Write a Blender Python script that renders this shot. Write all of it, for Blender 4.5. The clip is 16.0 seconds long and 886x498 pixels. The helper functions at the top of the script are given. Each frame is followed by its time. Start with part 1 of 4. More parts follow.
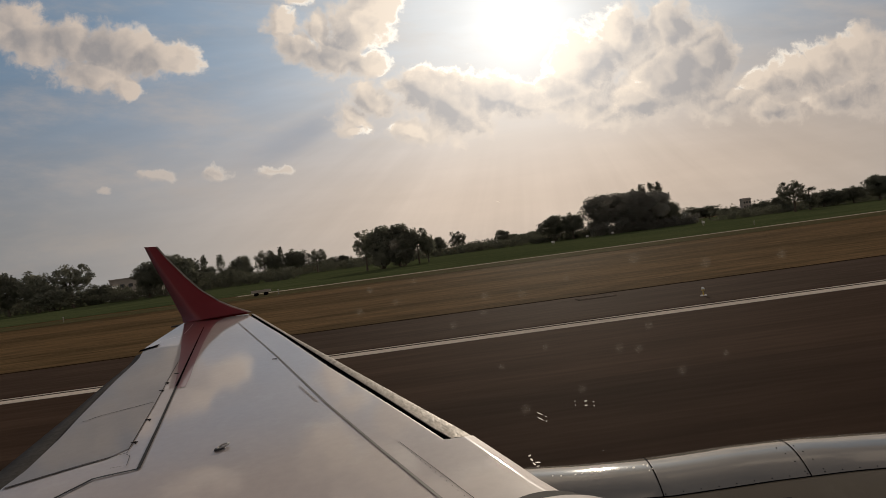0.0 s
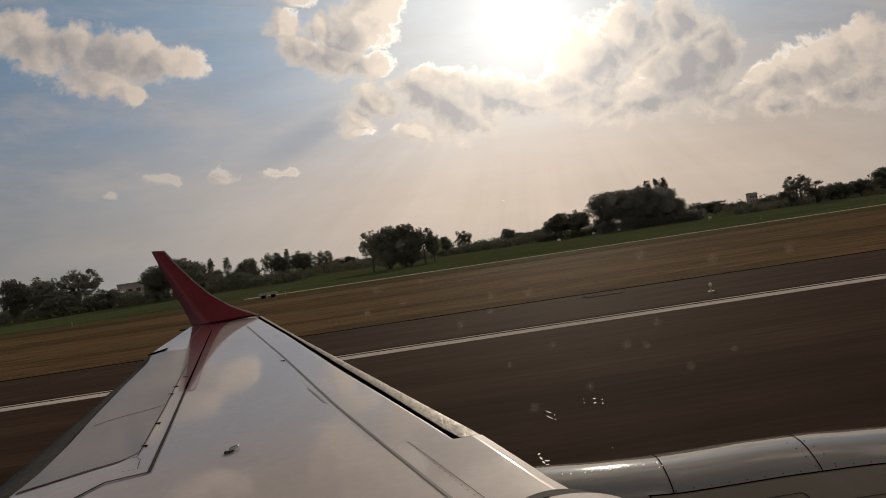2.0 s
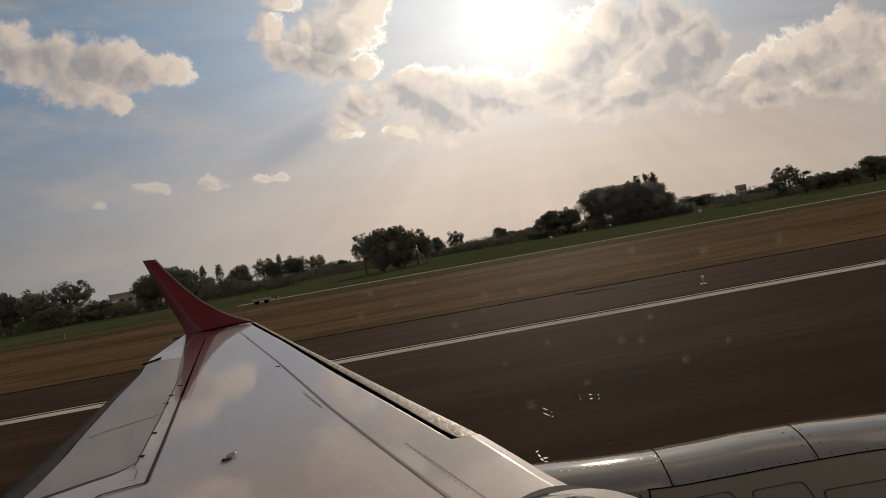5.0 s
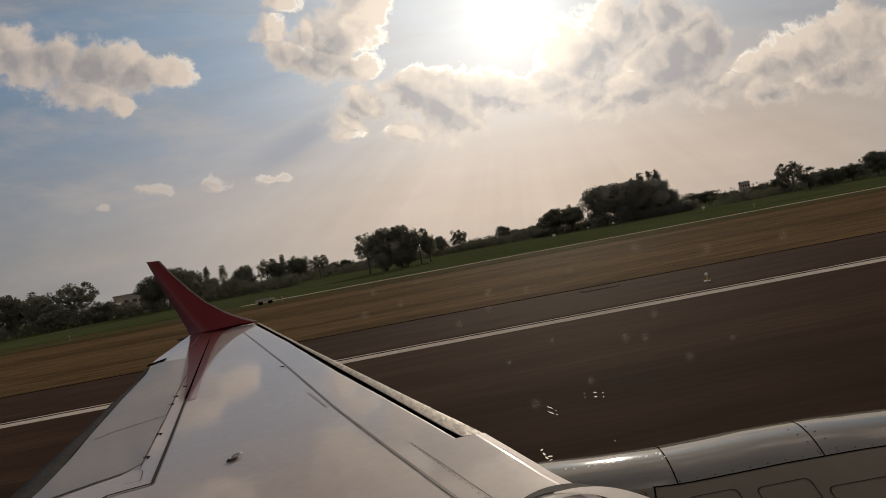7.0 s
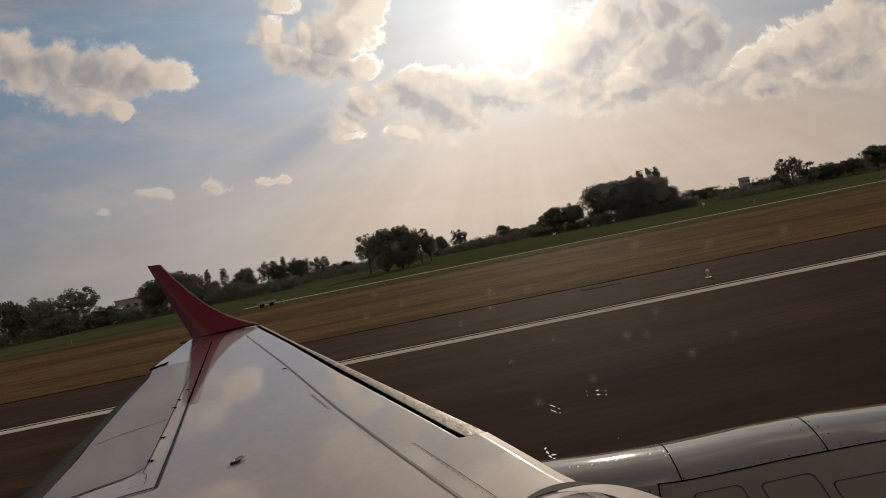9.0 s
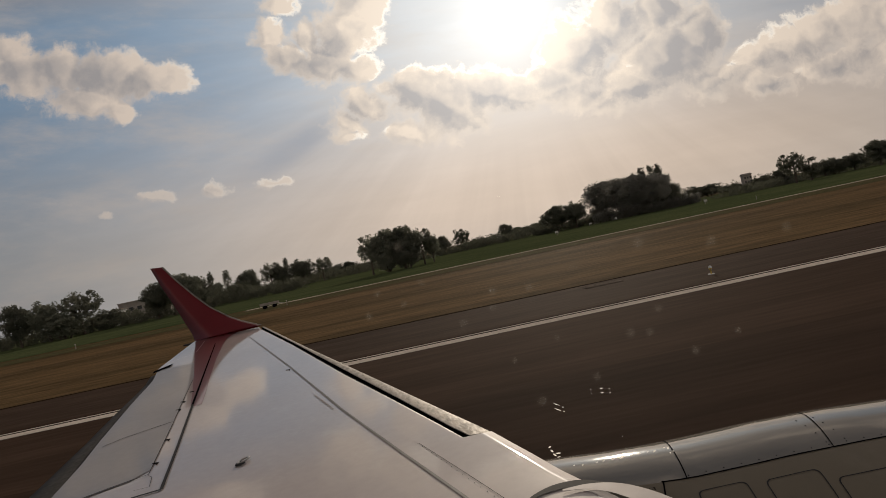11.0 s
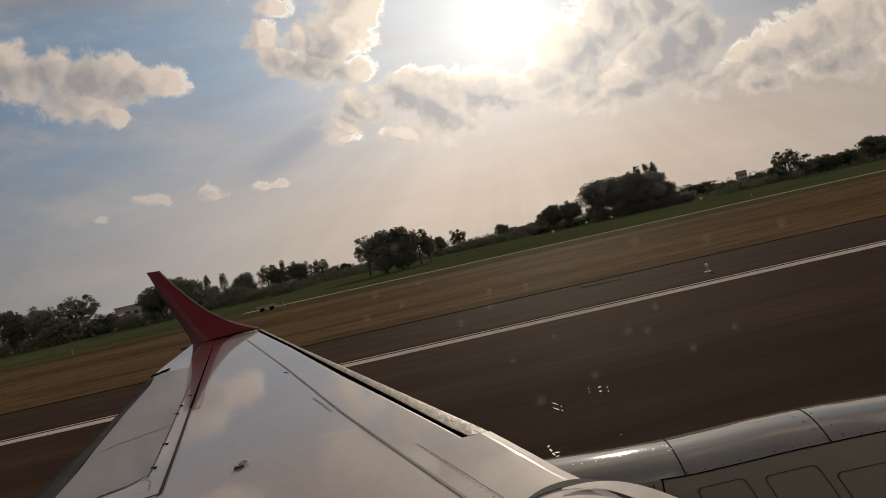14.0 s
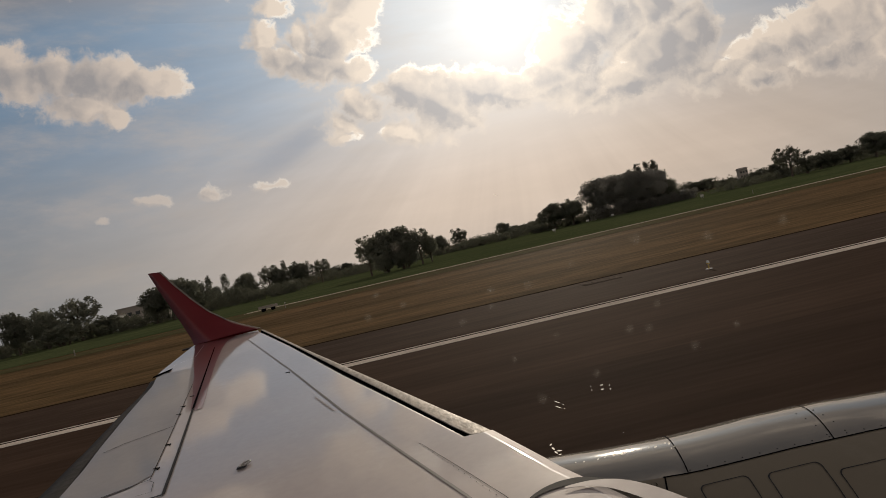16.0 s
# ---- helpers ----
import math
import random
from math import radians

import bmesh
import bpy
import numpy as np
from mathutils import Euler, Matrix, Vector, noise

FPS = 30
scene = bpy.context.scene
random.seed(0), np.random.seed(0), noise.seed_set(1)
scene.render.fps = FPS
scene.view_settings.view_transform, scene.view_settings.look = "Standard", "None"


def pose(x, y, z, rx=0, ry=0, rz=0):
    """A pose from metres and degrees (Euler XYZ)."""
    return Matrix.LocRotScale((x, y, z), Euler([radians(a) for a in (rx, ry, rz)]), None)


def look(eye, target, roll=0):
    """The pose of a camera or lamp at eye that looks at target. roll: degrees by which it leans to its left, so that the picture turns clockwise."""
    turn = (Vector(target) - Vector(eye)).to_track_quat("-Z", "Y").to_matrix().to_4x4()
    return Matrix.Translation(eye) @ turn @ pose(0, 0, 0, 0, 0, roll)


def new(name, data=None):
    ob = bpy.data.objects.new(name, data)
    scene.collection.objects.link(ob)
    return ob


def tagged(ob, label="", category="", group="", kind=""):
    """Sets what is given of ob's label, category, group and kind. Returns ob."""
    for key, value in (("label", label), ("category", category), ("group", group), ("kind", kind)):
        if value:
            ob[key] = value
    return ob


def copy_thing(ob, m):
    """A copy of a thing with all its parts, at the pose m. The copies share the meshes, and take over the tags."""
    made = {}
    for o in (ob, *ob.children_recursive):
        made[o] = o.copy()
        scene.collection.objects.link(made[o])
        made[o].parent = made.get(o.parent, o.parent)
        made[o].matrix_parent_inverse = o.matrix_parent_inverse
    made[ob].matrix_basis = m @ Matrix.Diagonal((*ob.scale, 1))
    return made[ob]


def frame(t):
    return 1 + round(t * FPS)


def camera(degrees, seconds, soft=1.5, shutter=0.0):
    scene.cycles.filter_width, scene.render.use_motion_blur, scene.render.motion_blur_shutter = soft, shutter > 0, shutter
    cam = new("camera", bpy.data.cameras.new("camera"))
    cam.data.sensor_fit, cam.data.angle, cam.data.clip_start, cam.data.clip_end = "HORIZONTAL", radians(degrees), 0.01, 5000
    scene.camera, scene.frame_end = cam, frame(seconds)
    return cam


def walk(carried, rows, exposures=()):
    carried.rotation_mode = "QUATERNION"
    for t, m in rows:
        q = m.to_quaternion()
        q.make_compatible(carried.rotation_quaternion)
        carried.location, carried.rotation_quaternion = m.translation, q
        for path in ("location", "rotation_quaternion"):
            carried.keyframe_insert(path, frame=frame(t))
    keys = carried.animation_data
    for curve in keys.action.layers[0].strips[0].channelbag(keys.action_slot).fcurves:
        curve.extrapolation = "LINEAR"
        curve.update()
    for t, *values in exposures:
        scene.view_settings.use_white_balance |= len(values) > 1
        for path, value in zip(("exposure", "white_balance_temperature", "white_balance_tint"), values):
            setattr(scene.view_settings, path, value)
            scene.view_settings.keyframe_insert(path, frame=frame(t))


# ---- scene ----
# x: along the runway, towards the aircraft's nose; y: outboard from the cabin window; z: up from the runway.
cam = camera(65.0, 16.0, 0.7)
PATH = [
    (0, pose(0, 0, 3.85, 89.929, 7.511, -1.805)),
    (0.5, pose(0, 0, 3.85, 89.960, 7.701, -1.724)),
    (1, pose(0, 0, 3.85, 89.930, 7.923, -1.595)),
    (1.5, pose(0, 0, 3.85, 89.955, 8.247, -1.437)),
    (2, pose(0, 0, 3.85, 89.968, 8.399, -1.305)),
    (2.5, pose(0, 0, 3.85, 89.880, 8.626, -1.309)),
    (3, pose(0, 0, 3.85, 89.943, 8.896, -1.425)),
    (3.5, pose(0, 0, 3.85, 89.861, 9.062, -1.575)),
    (4, pose(0, 0, 3.85, 89.906, 9.402, -1.783)),
    (6.5, pose(0, 0, 3.85, 89.883, 10.547, -1.836)),
    (7, pose(0, 0, 3.85, 89.879, 10.523, -1.687)),
    (7.5, pose(0, 0, 3.85, 89.966, 10.855, -1.515)),
    (8, pose(0, 0, 3.85, 89.921, 10.958, -1.461)),
    (8.5, pose(0, 0, 3.85, 89.995, 11.063, -1.570)),
    (9, pose(0, 0, 3.85, 89.883, 11.298, -1.635)),
    (11.5, pose(0, 0, 3.85, 89.863, 12.045, -1.545)),
    (12, pose(0, 0, 3.85, 89.793, 12.162, -1.793)),
    (12.5, pose(0, 0, 3.85, 89.764, 12.247, -1.996)),
    (13, pose(0, 0, 3.85, 89.807, 12.473, -2.026)),
    (13.5, pose(0, 0, 3.85, 89.798, 12.551, -1.878)),
    (14, pose(0, 0, 3.85, 89.877, 12.559, -1.728)),
    (14.5, pose(0, 0, 3.85, 89.830, 12.692, -1.543)),
    (15, pose(0, 0, 3.85, 89.850, 12.711, -1.375)),
    (15.5, pose(0, 0, 3.85, 89.848, 12.870, -1.560)),
    (16, pose(0, 0, 3.85, 89.819, 12.943, -1.642))
]
walk(cam, PATH)

# ---------------------------------------------------------------- world and sun
SUN_EL, SUN_AZ = 17.0, 10.5     # degrees above the horizon, and from +y towards +x
SUN_DIR = Vector((math.sin(radians(SUN_AZ)) * math.cos(radians(SUN_EL)), math.cos(radians(SUN_AZ)) * math.cos(radians(SUN_EL)), math.sin(radians(SUN_EL))))

sun_data = bpy.data.lights.new("sun", "SUN")
sun_data.energy, sun_data.angle, sun_data.color = 2.0, radians(0.6), (1.0, 0.86, 0.68)
sun = new("sun", sun_data)
sun.matrix_world = look(SUN_DIR * 100, (0, 0, 0))


class Nodes:
    """Short hand for node trees."""

    def __init__(self, tree):
        self.tree = tree
        tree.nodes.clear()

    def add(self, kind, **inputs):
        n = self.tree.nodes.new(kind)
        if kind == "ShaderNodeMapRange":
            n.interpolation_type = "SMOOTHSTEP"
        for k, v in inputs.items():
            self.put(n.inputs[k.replace("_", " ")], v)
        return n

    def put(self, socket, v):
        if isinstance(v, bpy.types.NodeSocket):
            self.tree.links.new(v, socket)
        else:
            socket.default_value = v

    def math(self, op, a, b=0.0, c=0.0, clamp=False):
        n = self.tree.nodes.new("ShaderNodeMath")
        n.operation, n.use_clamp = op, clamp
        for i, v in enumerate((a, b, c)):
            self.put(n.inputs[i], v)
        return n.outputs[0]

    def vec(self, op, a, b=(0, 0, 0), scale=None):
        n = self.tree.nodes.new("ShaderNodeVectorMath")
        n.operation = op
        self.put(n.inputs[0], a)
        self.put(n.inputs[1], b)
        if scale is not None:
            self.put(n.inputs["Scale"], scale)
        return n.outputs["Value"] if op in ("DOT_PRODUCT", "LENGTH", "DISTANCE") else n.outputs[0]

    def mix(self, fac, a, b, mode="MIX"):
        n = self.tree.nodes.new("ShaderNodeMix")
        n.data_type, n.blend_type = "RGBA", mode
        for k, v in ((0, fac), (6, a), (7, b)):
            if k and isinstance(v, tuple) and len(v) == 3:
                v = (*v, 1)
            self.put(n.inputs[k], v)
        return n.outputs[2]

    def smooth(self, x, lo, hi, a=0.0, b=1.0):
        n = self.add("ShaderNodeMapRange")
        for i, v in enumerate((x, lo, hi, a, b)):
            self.put(n.inputs[i], v)
        return n.outputs[0]

    def noise(self, vector, scale, detail=4.0, rough=0.55, distort=0.0):
        n = self.add("ShaderNodeTexNoise", Vector=vector, Scale=scale, Detail=detail, Roughness=rough, Distortion=distort)
        return n.outputs["Fac"]


def make_world():
    world = bpy.data.worlds.new("sky")
    scene.world = world
    world.use_nodes = True
    n = Nodes(world.node_tree)
    d = n.add("ShaderNodeTexCoord").outputs["Generated"]
    d = n.vec("NORMALIZE", d)
    sky = n.add("ShaderNodeTexSky")
    sky.sky_type, sky.sun_disc = "NISHITA", False
    sky.sun_elevation, sky.sun_rotation = radians(SUN_EL), radians(SUN_AZ)
    sky.air_density, sky.dust_density, sky.ozone_density = 1.0, 2.0, 1.5
    sep = n.add("ShaderNodeSeparateXYZ", Vector=d)
    x, y, z = sep.outputs
    ahead = n.math("MAXIMUM", y, 0.06)
    u, v = n.math("DIVIDE", x, ahead), n.math("DIVIDE", z, ahead)
    uv = n.add("ShaderNodeCombineXYZ", X=u, Y=v, Z=0.0).outputs[0]
    toward = n.math("MAXIMUM", n.vec("DOT_PRODUCT", d, tuple(SUN_DIR)), 0.0)
    glow = n.math("POWER", toward, 22.0)
    glow = n.math("MULTIPLY", glow, n.smooth(z, 0.36, 0.47, 1.0, 0.45))
    core = n.math("POWER", toward, 420.0)
    disc = n.math("POWER", toward, 3500.0)
    # clear air: blue overhead and away from the sun, pale round the sun, warm haze low down
    deep = n.mix(n.smooth(z, 0.35, 0.43), SKY_BLUE, SKY_ZENITH)
    deep = n.mix(n.smooth(z, 0.60, 0.80), deep, SKY_TOP)
    blue = n.mix(0.15, deep, n.vec("SCALE", sky.outputs[0], scale=SKY_GAIN))
    blue = n.mix(n.math("MULTIPLY", glow, 0.75), blue, SKY_PALE)
    warm = n.math("MULTIPLY_ADD", n.smooth(x, 0.15, 0.55), 0.16, n.math("POWER", toward, 8.0), clamp=True)
    haze = n.mix(warm, HAZE_FAR, HAZE_SUN)
    air = n.mix(n.smooth(z, 0.30, 0.03, 0.0, 0.97), blue, haze)

    # the haze is duller far from the sun on either hand
    hand = n.math("DIVIDE", x, ahead)
    air = n.vec("SCALE", air, scale=n.math("MULTIPLY", n.smooth(hand, -0.72, -0.2, 0.81, 1.07), n.smooth(hand, -0.05, 0.5, 1.02, 0.87)))
    # clouds: banks on a chart of the sky ahead, laid along the cloud bands
    front = n.math("MAXIMUM", n.vec("DOT_PRODUCT", d, CHART_AHEAD), 0.06)
    cs = n.math("DIVIDE", n.vec("DOT_PRODUCT", d, CHART_RIGHT), front)
    ct = n.math("DIVIDE", n.vec("DOT_PRODUCT", d, CHART_UP), front)
    chart = n.add("ShaderNodeCombineXYZ", X=cs, Y=ct, Z=0.0).outputs[0]

    def bent(scale, detail, amount):
        w = n.add("ShaderNodeTexNoise", Vector=chart, Scale=scale, Detail=detail, Roughness=0.55).outputs["Color"]
        return n.vec("ADD", chart, n.vec("SCALE", n.vec("SUBTRACT", w, (0.5, 0.5, 0.5)), scale=amount))

    def banks(place, rows):
        best = None
        for cu, cv, ru, rv in rows:
            r = n.vec("LENGTH", n.vec("MULTIPLY", n.vec("SUBTRACT", place, (cu, cv, 0)), (1 / ru, 1 / rv, 0)))
            q = n.math("MULTIPLY", n.math("SUBTRACT", 1.0, r), min(1.0, 0.30 + 9.0 * min(ru, rv)))
            best = q if best is None else n.math("MAXIMUM", best, q)
        return best

    def billow(place):
        """Heaped cauliflower relief: rounded knobs at three sizes over slow swells."""
        total = n.math("MULTIPLY", n.math("SUBTRACT", n.noise(place, 9.0, 3.0, 0.5), 0.5), 0.50)
        for scale, share in ((17.0, 0.24), (38.0, 0.15), (90.0, 0.05)):
            knob = n.add("ShaderNodeTexVoronoi", Vector=place, Scale=scale)
            knob.feature = "SMOOTH_F1"
            knob.inputs["Smoothness"].default_value = 0.35
            total = n.math("MULTIPLY_ADD", n.math("SUBTRACT", 0.55, knob.outputs["Distance"]), share, total)
        return total

    curl = bent(11.0, 5.0, 0.045)
    heap = billow(curl)
    to_sun = n.vec("NORMALIZE", n.vec("SUBTRACT", SUN_CHART, chart))
    heap_sun = billow(n.vec("ADD", curl, n.vec("SCALE", to_sun, scale=0.013)))
    fray = n.math("MULTIPLY", n.math("SUBTRACT", n.noise(curl, 38.0, 8.0, 0.66), 0.5), 0.85)
    body = banks(curl, CLOUDS)
    dens = n.math("ADD", n.math("ADD", n.math("ADD", body, 0.03), heap), fray)
    sunward = n.smooth(n.math("SUBTRACT", body, banks(n.vec("ADD", curl, n.vec("SCALE", to_sun, scale=0.02)), CLOUDS)), -0.06, 0.16)
    # clouds overhead and behind, out of the view
    dome = n.add("ShaderNodeMapping", Vector=d, Location=(1.7, 0.4, 0.9), Scale=(1.0, 1.0, 2.2)).outputs[0]
    high = n.math("ADD", n.math("MULTIPLY", n.math("SUBTRACT", n.noise(dome, 3.6, 7.0, 0.6), 0.5), 3.4), n.smooth(z, 0.58, 0.72, 0.22, -0.25))
    over = n.smooth(n.math("ADD", z, n.math("MULTIPLY", n.smooth(y, 0.1, -0.1), 0.5)), 0.40, 0.50)
    high = n.math("SUBTRACT", high, n.math("MULTIPLY_ADD", over, -2.0, 2.0))
    relief = n.smooth(n.math("SUBTRACT", heap, heap_sun), -0.16, 0.16)
    both = n.math("MAXIMUM", dens, high)
    mask = n.smooth(both, 0.0, n.math("MULTIPLY_ADD", n.math("MULTIPLY", n.math("POWER", toward, 5.0), n.math("MULTIPLY", sunward, n.math("MULTIPLY_ADD", relief, 0.6, 0.4))), -0.28, 0.36))
    mask = n.math("MULTIPLY", mask, n.smooth(ct, 0.05, 0.2, 0.55, 1.0))
    lit = n.mix(n.math("POWER", toward, 10.0), CLOUD_EDGE, CLOUD_EDGE_SUN)
    dark = n.mix(glow, CLOUD_CORE, CLOUD_CORE_SUN)
    belly = n.smooth(banks(bent(13.0, 6.0, 0.075), CORES), -0.60, 0.35)
    dim = n.math("MULTIPLY", n.smooth(dens, 0.10, 0.70), 0.42)
    dim = n.math("MULTIPLY_ADD", n.math("MULTIPLY", belly, n.smooth(dens, 0.06, 0.40)), 0.46, dim)
    dim = n.math("MULTIPLY_ADD", n.math("SUBTRACT", 0.5, relief), 0.42, dim)
    dim = n.math("MULTIPLY_ADD", n.math("SUBTRACT", 0.45, sunward), 0.45, dim)
    curd = n.smooth(n.noise(bent(24.0, 4.0, 0.03), 24.0, 5.0, 0.55), 0.30, 0.70, -0.14, 0.14)
    dim = n.math("ADD", dim, curd)
    dim = n.math("MAXIMUM", dim, n.math("MULTIPLY", n.smooth(high, 0.2, 0.9), n.math("MULTIPLY", over, 0.85)))
    cloud = n.mix(n.math("MAXIMUM", n.math("MINIMUM", dim, 1.0), 0.0), lit, dark)
    # bright rims of the heads that stand before the sun
    rim = n.math("MULTIPLY", n.smooth(dens, 0.02, 0.10), n.smooth(dens, 0.26, 0.12))
    rim = n.math("MULTIPLY", n.math("MULTIPLY", rim, n.smooth(sunward, 0.45, 0.9)), n.math("POWER", toward, 16.0))
    cloud = n.mix(n.math("MINIMUM", n.math("MULTIPLY", rim, 1.5), 1.0), cloud, (11.5, 10.6, 9.2))
    veil = n.smooth(n.noise(n.add("ShaderNodeMapping", Vector=chart, Rotation=(0, 0, 0.3), Scale=(2.0, 6.0, 1.0)).outputs[0], 2.2, 7.0, 0.62), 0.42, 0.8)
    veil = n.math("MULTIPLY", veil, n.smooth(v, 0.06, 0.2))
    streak = n.smooth(n.noise(n.add("ShaderNodeMapping", Vector=uv, Scale=(1.5, 9.0, 1.0)).outputs[0], 3.0, 6.0, 0.6), 0.35, 0.7, 0.975, 1.03)
    air = n.vec("SCALE", air, scale=streak)
    wisp = n.smooth(n.noise(n.add("ShaderNodeMapping", Vector=uv, Rotation=(0, 0, -0.2), Scale=(1.0, 3.2, 1.0)).outputs[0], 5.5, 6.0, 0.6), 0.46, 0.72)
    wisp = n.math("MULTIPLY", wisp, n.smooth(v, 0.34, 0.12))
    air = n.mix(n.math("MULTIPLY", wisp, 0.22), air, n.mix(glow, (4.6, 3.7, 2.95), (8.6, 7.2, 5.7)))
    # beams of light and shade that fan out from the sun under the clouds
    away = n.vec("SUBTRACT", chart, SUN_CHART)
    reach = n.vec("LENGTH", away)
    parts = n.add("ShaderNodeSeparateXYZ", Vector=away).outputs
    bearing = n.math("ARCTAN2", n.math("MULTIPLY", parts[1], -1.0), parts[0])
    beam = n.noise(n.add("ShaderNodeCombineXYZ", X=bearing, Y=n.math("MULTIPLY", reach, 0.25), Z=0.0).outputs[0], 6.0, 4.0, 0.6)
    fan = n.math("MULTIPLY", n.smooth(reach, 0.14, 0.30), n.smooth(reach, 0.75, 0.45))
    air = n.vec("SCALE", air, scale=n.math("MULTIPLY_ADD", n.math("MULTIPLY", n.math("SUBTRACT", beam, 0.5), 0.34), fan, 1.0))
    shaft = n.math("MULTIPLY", n.smooth(n.math("ABSOLUTE", n.math("SUBTRACT", bearing, SHAFT)), 0.085, 0.01), n.math("MULTIPLY", n.smooth(reach, 0.27, 0.34), n.smooth(reach, 0.50, 0.36)))
    air = n.mix(n.math("MULTIPLY", shaft, 0.55), air, (3.0, 3.25, 3.75))
    col = n.mix(n.math("MULTIPLY", veil, 0.6), air, n.mix(0.5, lit, dark))
    col = n.mix(n.math("MULTIPLY", mask, 0.92), col, cloud)
    bright = n.math("ADD", n.math("MULTIPLY", core, 3.0), n.math("MULTIPLY", disc, 14.0))
    bright = n.math("ADD", bright, n.math("MULTIPLY", n.math("POWER", toward, 60.0), 1.9))
    col = n.mix(1.0, col, n.vec("SCALE", (1.0, 0.96, 0.90), scale=bright), "ADD")
    bg = n.add("ShaderNodeBackground", Color=col, Strength=0.1)
    n.add("ShaderNodeOutputWorld", Surface=bg.outputs[0])


SKY_GAIN = 0.25
SKY_TOP = (0.92, 0.96, 1.06)
SKY_BLUE, SKY_ZENITH, SKY_PALE = (1.88, 2.74, 3.82), (2.65, 2.25, 2.08), (8.2, 8.1, 7.8)
HAZE_FAR, HAZE_SUN = (2.55, 2.60, 2.66), (7.5, 5.85, 4.5)
CLOUD_EDGE, CLOUD_EDGE_SUN = (5.45, 4.50, 3.80), (9.6, 8.1, 6.5)
CLOUD_CORE, CLOUD_CORE_SUN = (3.15, 2.88, 2.78), (4.5, 4.25, 4.15)
# the chart of the sky ahead: its axes in the world
CHART = pose(0, 0, 0, 89.92, 10.96, -1.46).to_3x3()
CHART_RIGHT, CHART_UP, CHART_AHEAD = tuple(CHART.col[0]), tuple(CHART.col[1]), tuple(-CHART.col[2])
SUN_CHART = tuple(SUN_DIR.dot(Vector(a)) / SUN_DIR.dot(Vector(CHART_AHEAD)) for a in (CHART_RIGHT, CHART_UP)) + (0,)
SHAFT = 2.60     # bearing of the blue shaft of shade, from the sun, in radians
# cloud banks on the chart: place across and up, half width, half height
CLOUDS_WEST = [(-0.646, 0.279, 0.064, 0.041), (-0.60, 0.262, 0.055, 0.046), (-0.621, 0.289, 0.048, 0.034), (-0.548, 0.265, 0.061, 0.042), (-0.483, 0.265, 0.077, 0.044), (-0.414, 0.251, 0.069, 0.031), (-0.515, 0.222, 0.061, 0.029), (-0.465, 0.21, 0.031, 0.020),
               (-0.686, 0.281, 0.040, 0.027), (-0.247, 0.311, 0.035, 0.029), (-0.221, 0.284, 0.042, 0.032), (-0.172, 0.269, 0.060, 0.036), (-0.194, 0.31, 0.029, 0.023), (-0.132, 0.322, 0.051, 0.046),
               (-0.109, 0.362, 0.059, 0.048), (-0.231, 0.353, 0.038, 0.020), (-0.113, 0.259, 0.042, 0.026), (-0.158, 0.399, 0.063, 0.031)]
CLOUDS_MIDDLE = [(-0.133, 0.186, 0.041, 0.031), (-0.107, 0.212, 0.051, 0.036), (-0.034, 0.227, 0.065, 0.051), (0.009, 0.21, 0.077, 0.055), (0.072, 0.228, 0.062, 0.043), (0.12, 0.224, 0.051, 0.039),
                 (-0.135, 0.163, 0.039, 0.015), (-0.042, 0.168, 0.061, 0.023), (0.039, 0.184, 0.049, 0.020), (-0.076, 0.235, 0.036, 0.020), (0.163, 0.236, 0.049, 0.041), (-0.401, 0.082, 0.029, 0.009),
                 (-0.324, 0.092, 0.029, 0.013), (-0.242, 0.096, 0.025, 0.009), (-0.484, 0.055, 0.011, 0.006)]
CLOUDS_EAST = [(0.2, 0.285, 0.061, 0.053), (0.176, 0.236, 0.077, 0.041), (0.249, 0.327, 0.061, 0.059), (0.314, 0.338, 0.069, 0.051), (0.322, 0.269, 0.092, 0.065), (0.273, 0.227, 0.085, 0.039),
               (0.371, 0.297, 0.050, 0.061), (0.226, 0.21, 0.053, 0.023), (0.38, 0.236, 0.069, 0.028), (0.413, 0.243, 0.051, 0.023), (0.452, 0.267, 0.049, 0.029), (0.502, 0.284, 0.059, 0.037),
               (0.543, 0.3, 0.059, 0.041), (0.592, 0.31, 0.067, 0.050), (0.635, 0.314, 0.050, 0.041), (0.46, 0.233, 0.068, 0.021), (0.567, 0.259, 0.092, 0.031), (0.667, 0.285, 0.059, 0.050)]
# above the view, mirrored in the wing
CLOUDS_OVER = [(-0.515, 0.405, 0.06, 0.022), (-0.47, 0.412, 0.04, 0.02), (-0.296, 0.415, 0.06, 0.045), (-0.25, 0.48, 0.075, 0.055), (-0.09, 0.57, 0.12, 0.06)]
CLOUDS = CLOUDS_WEST + CLOUDS_MIDDLE + CLOUDS_EAST + CLOUDS_OVER
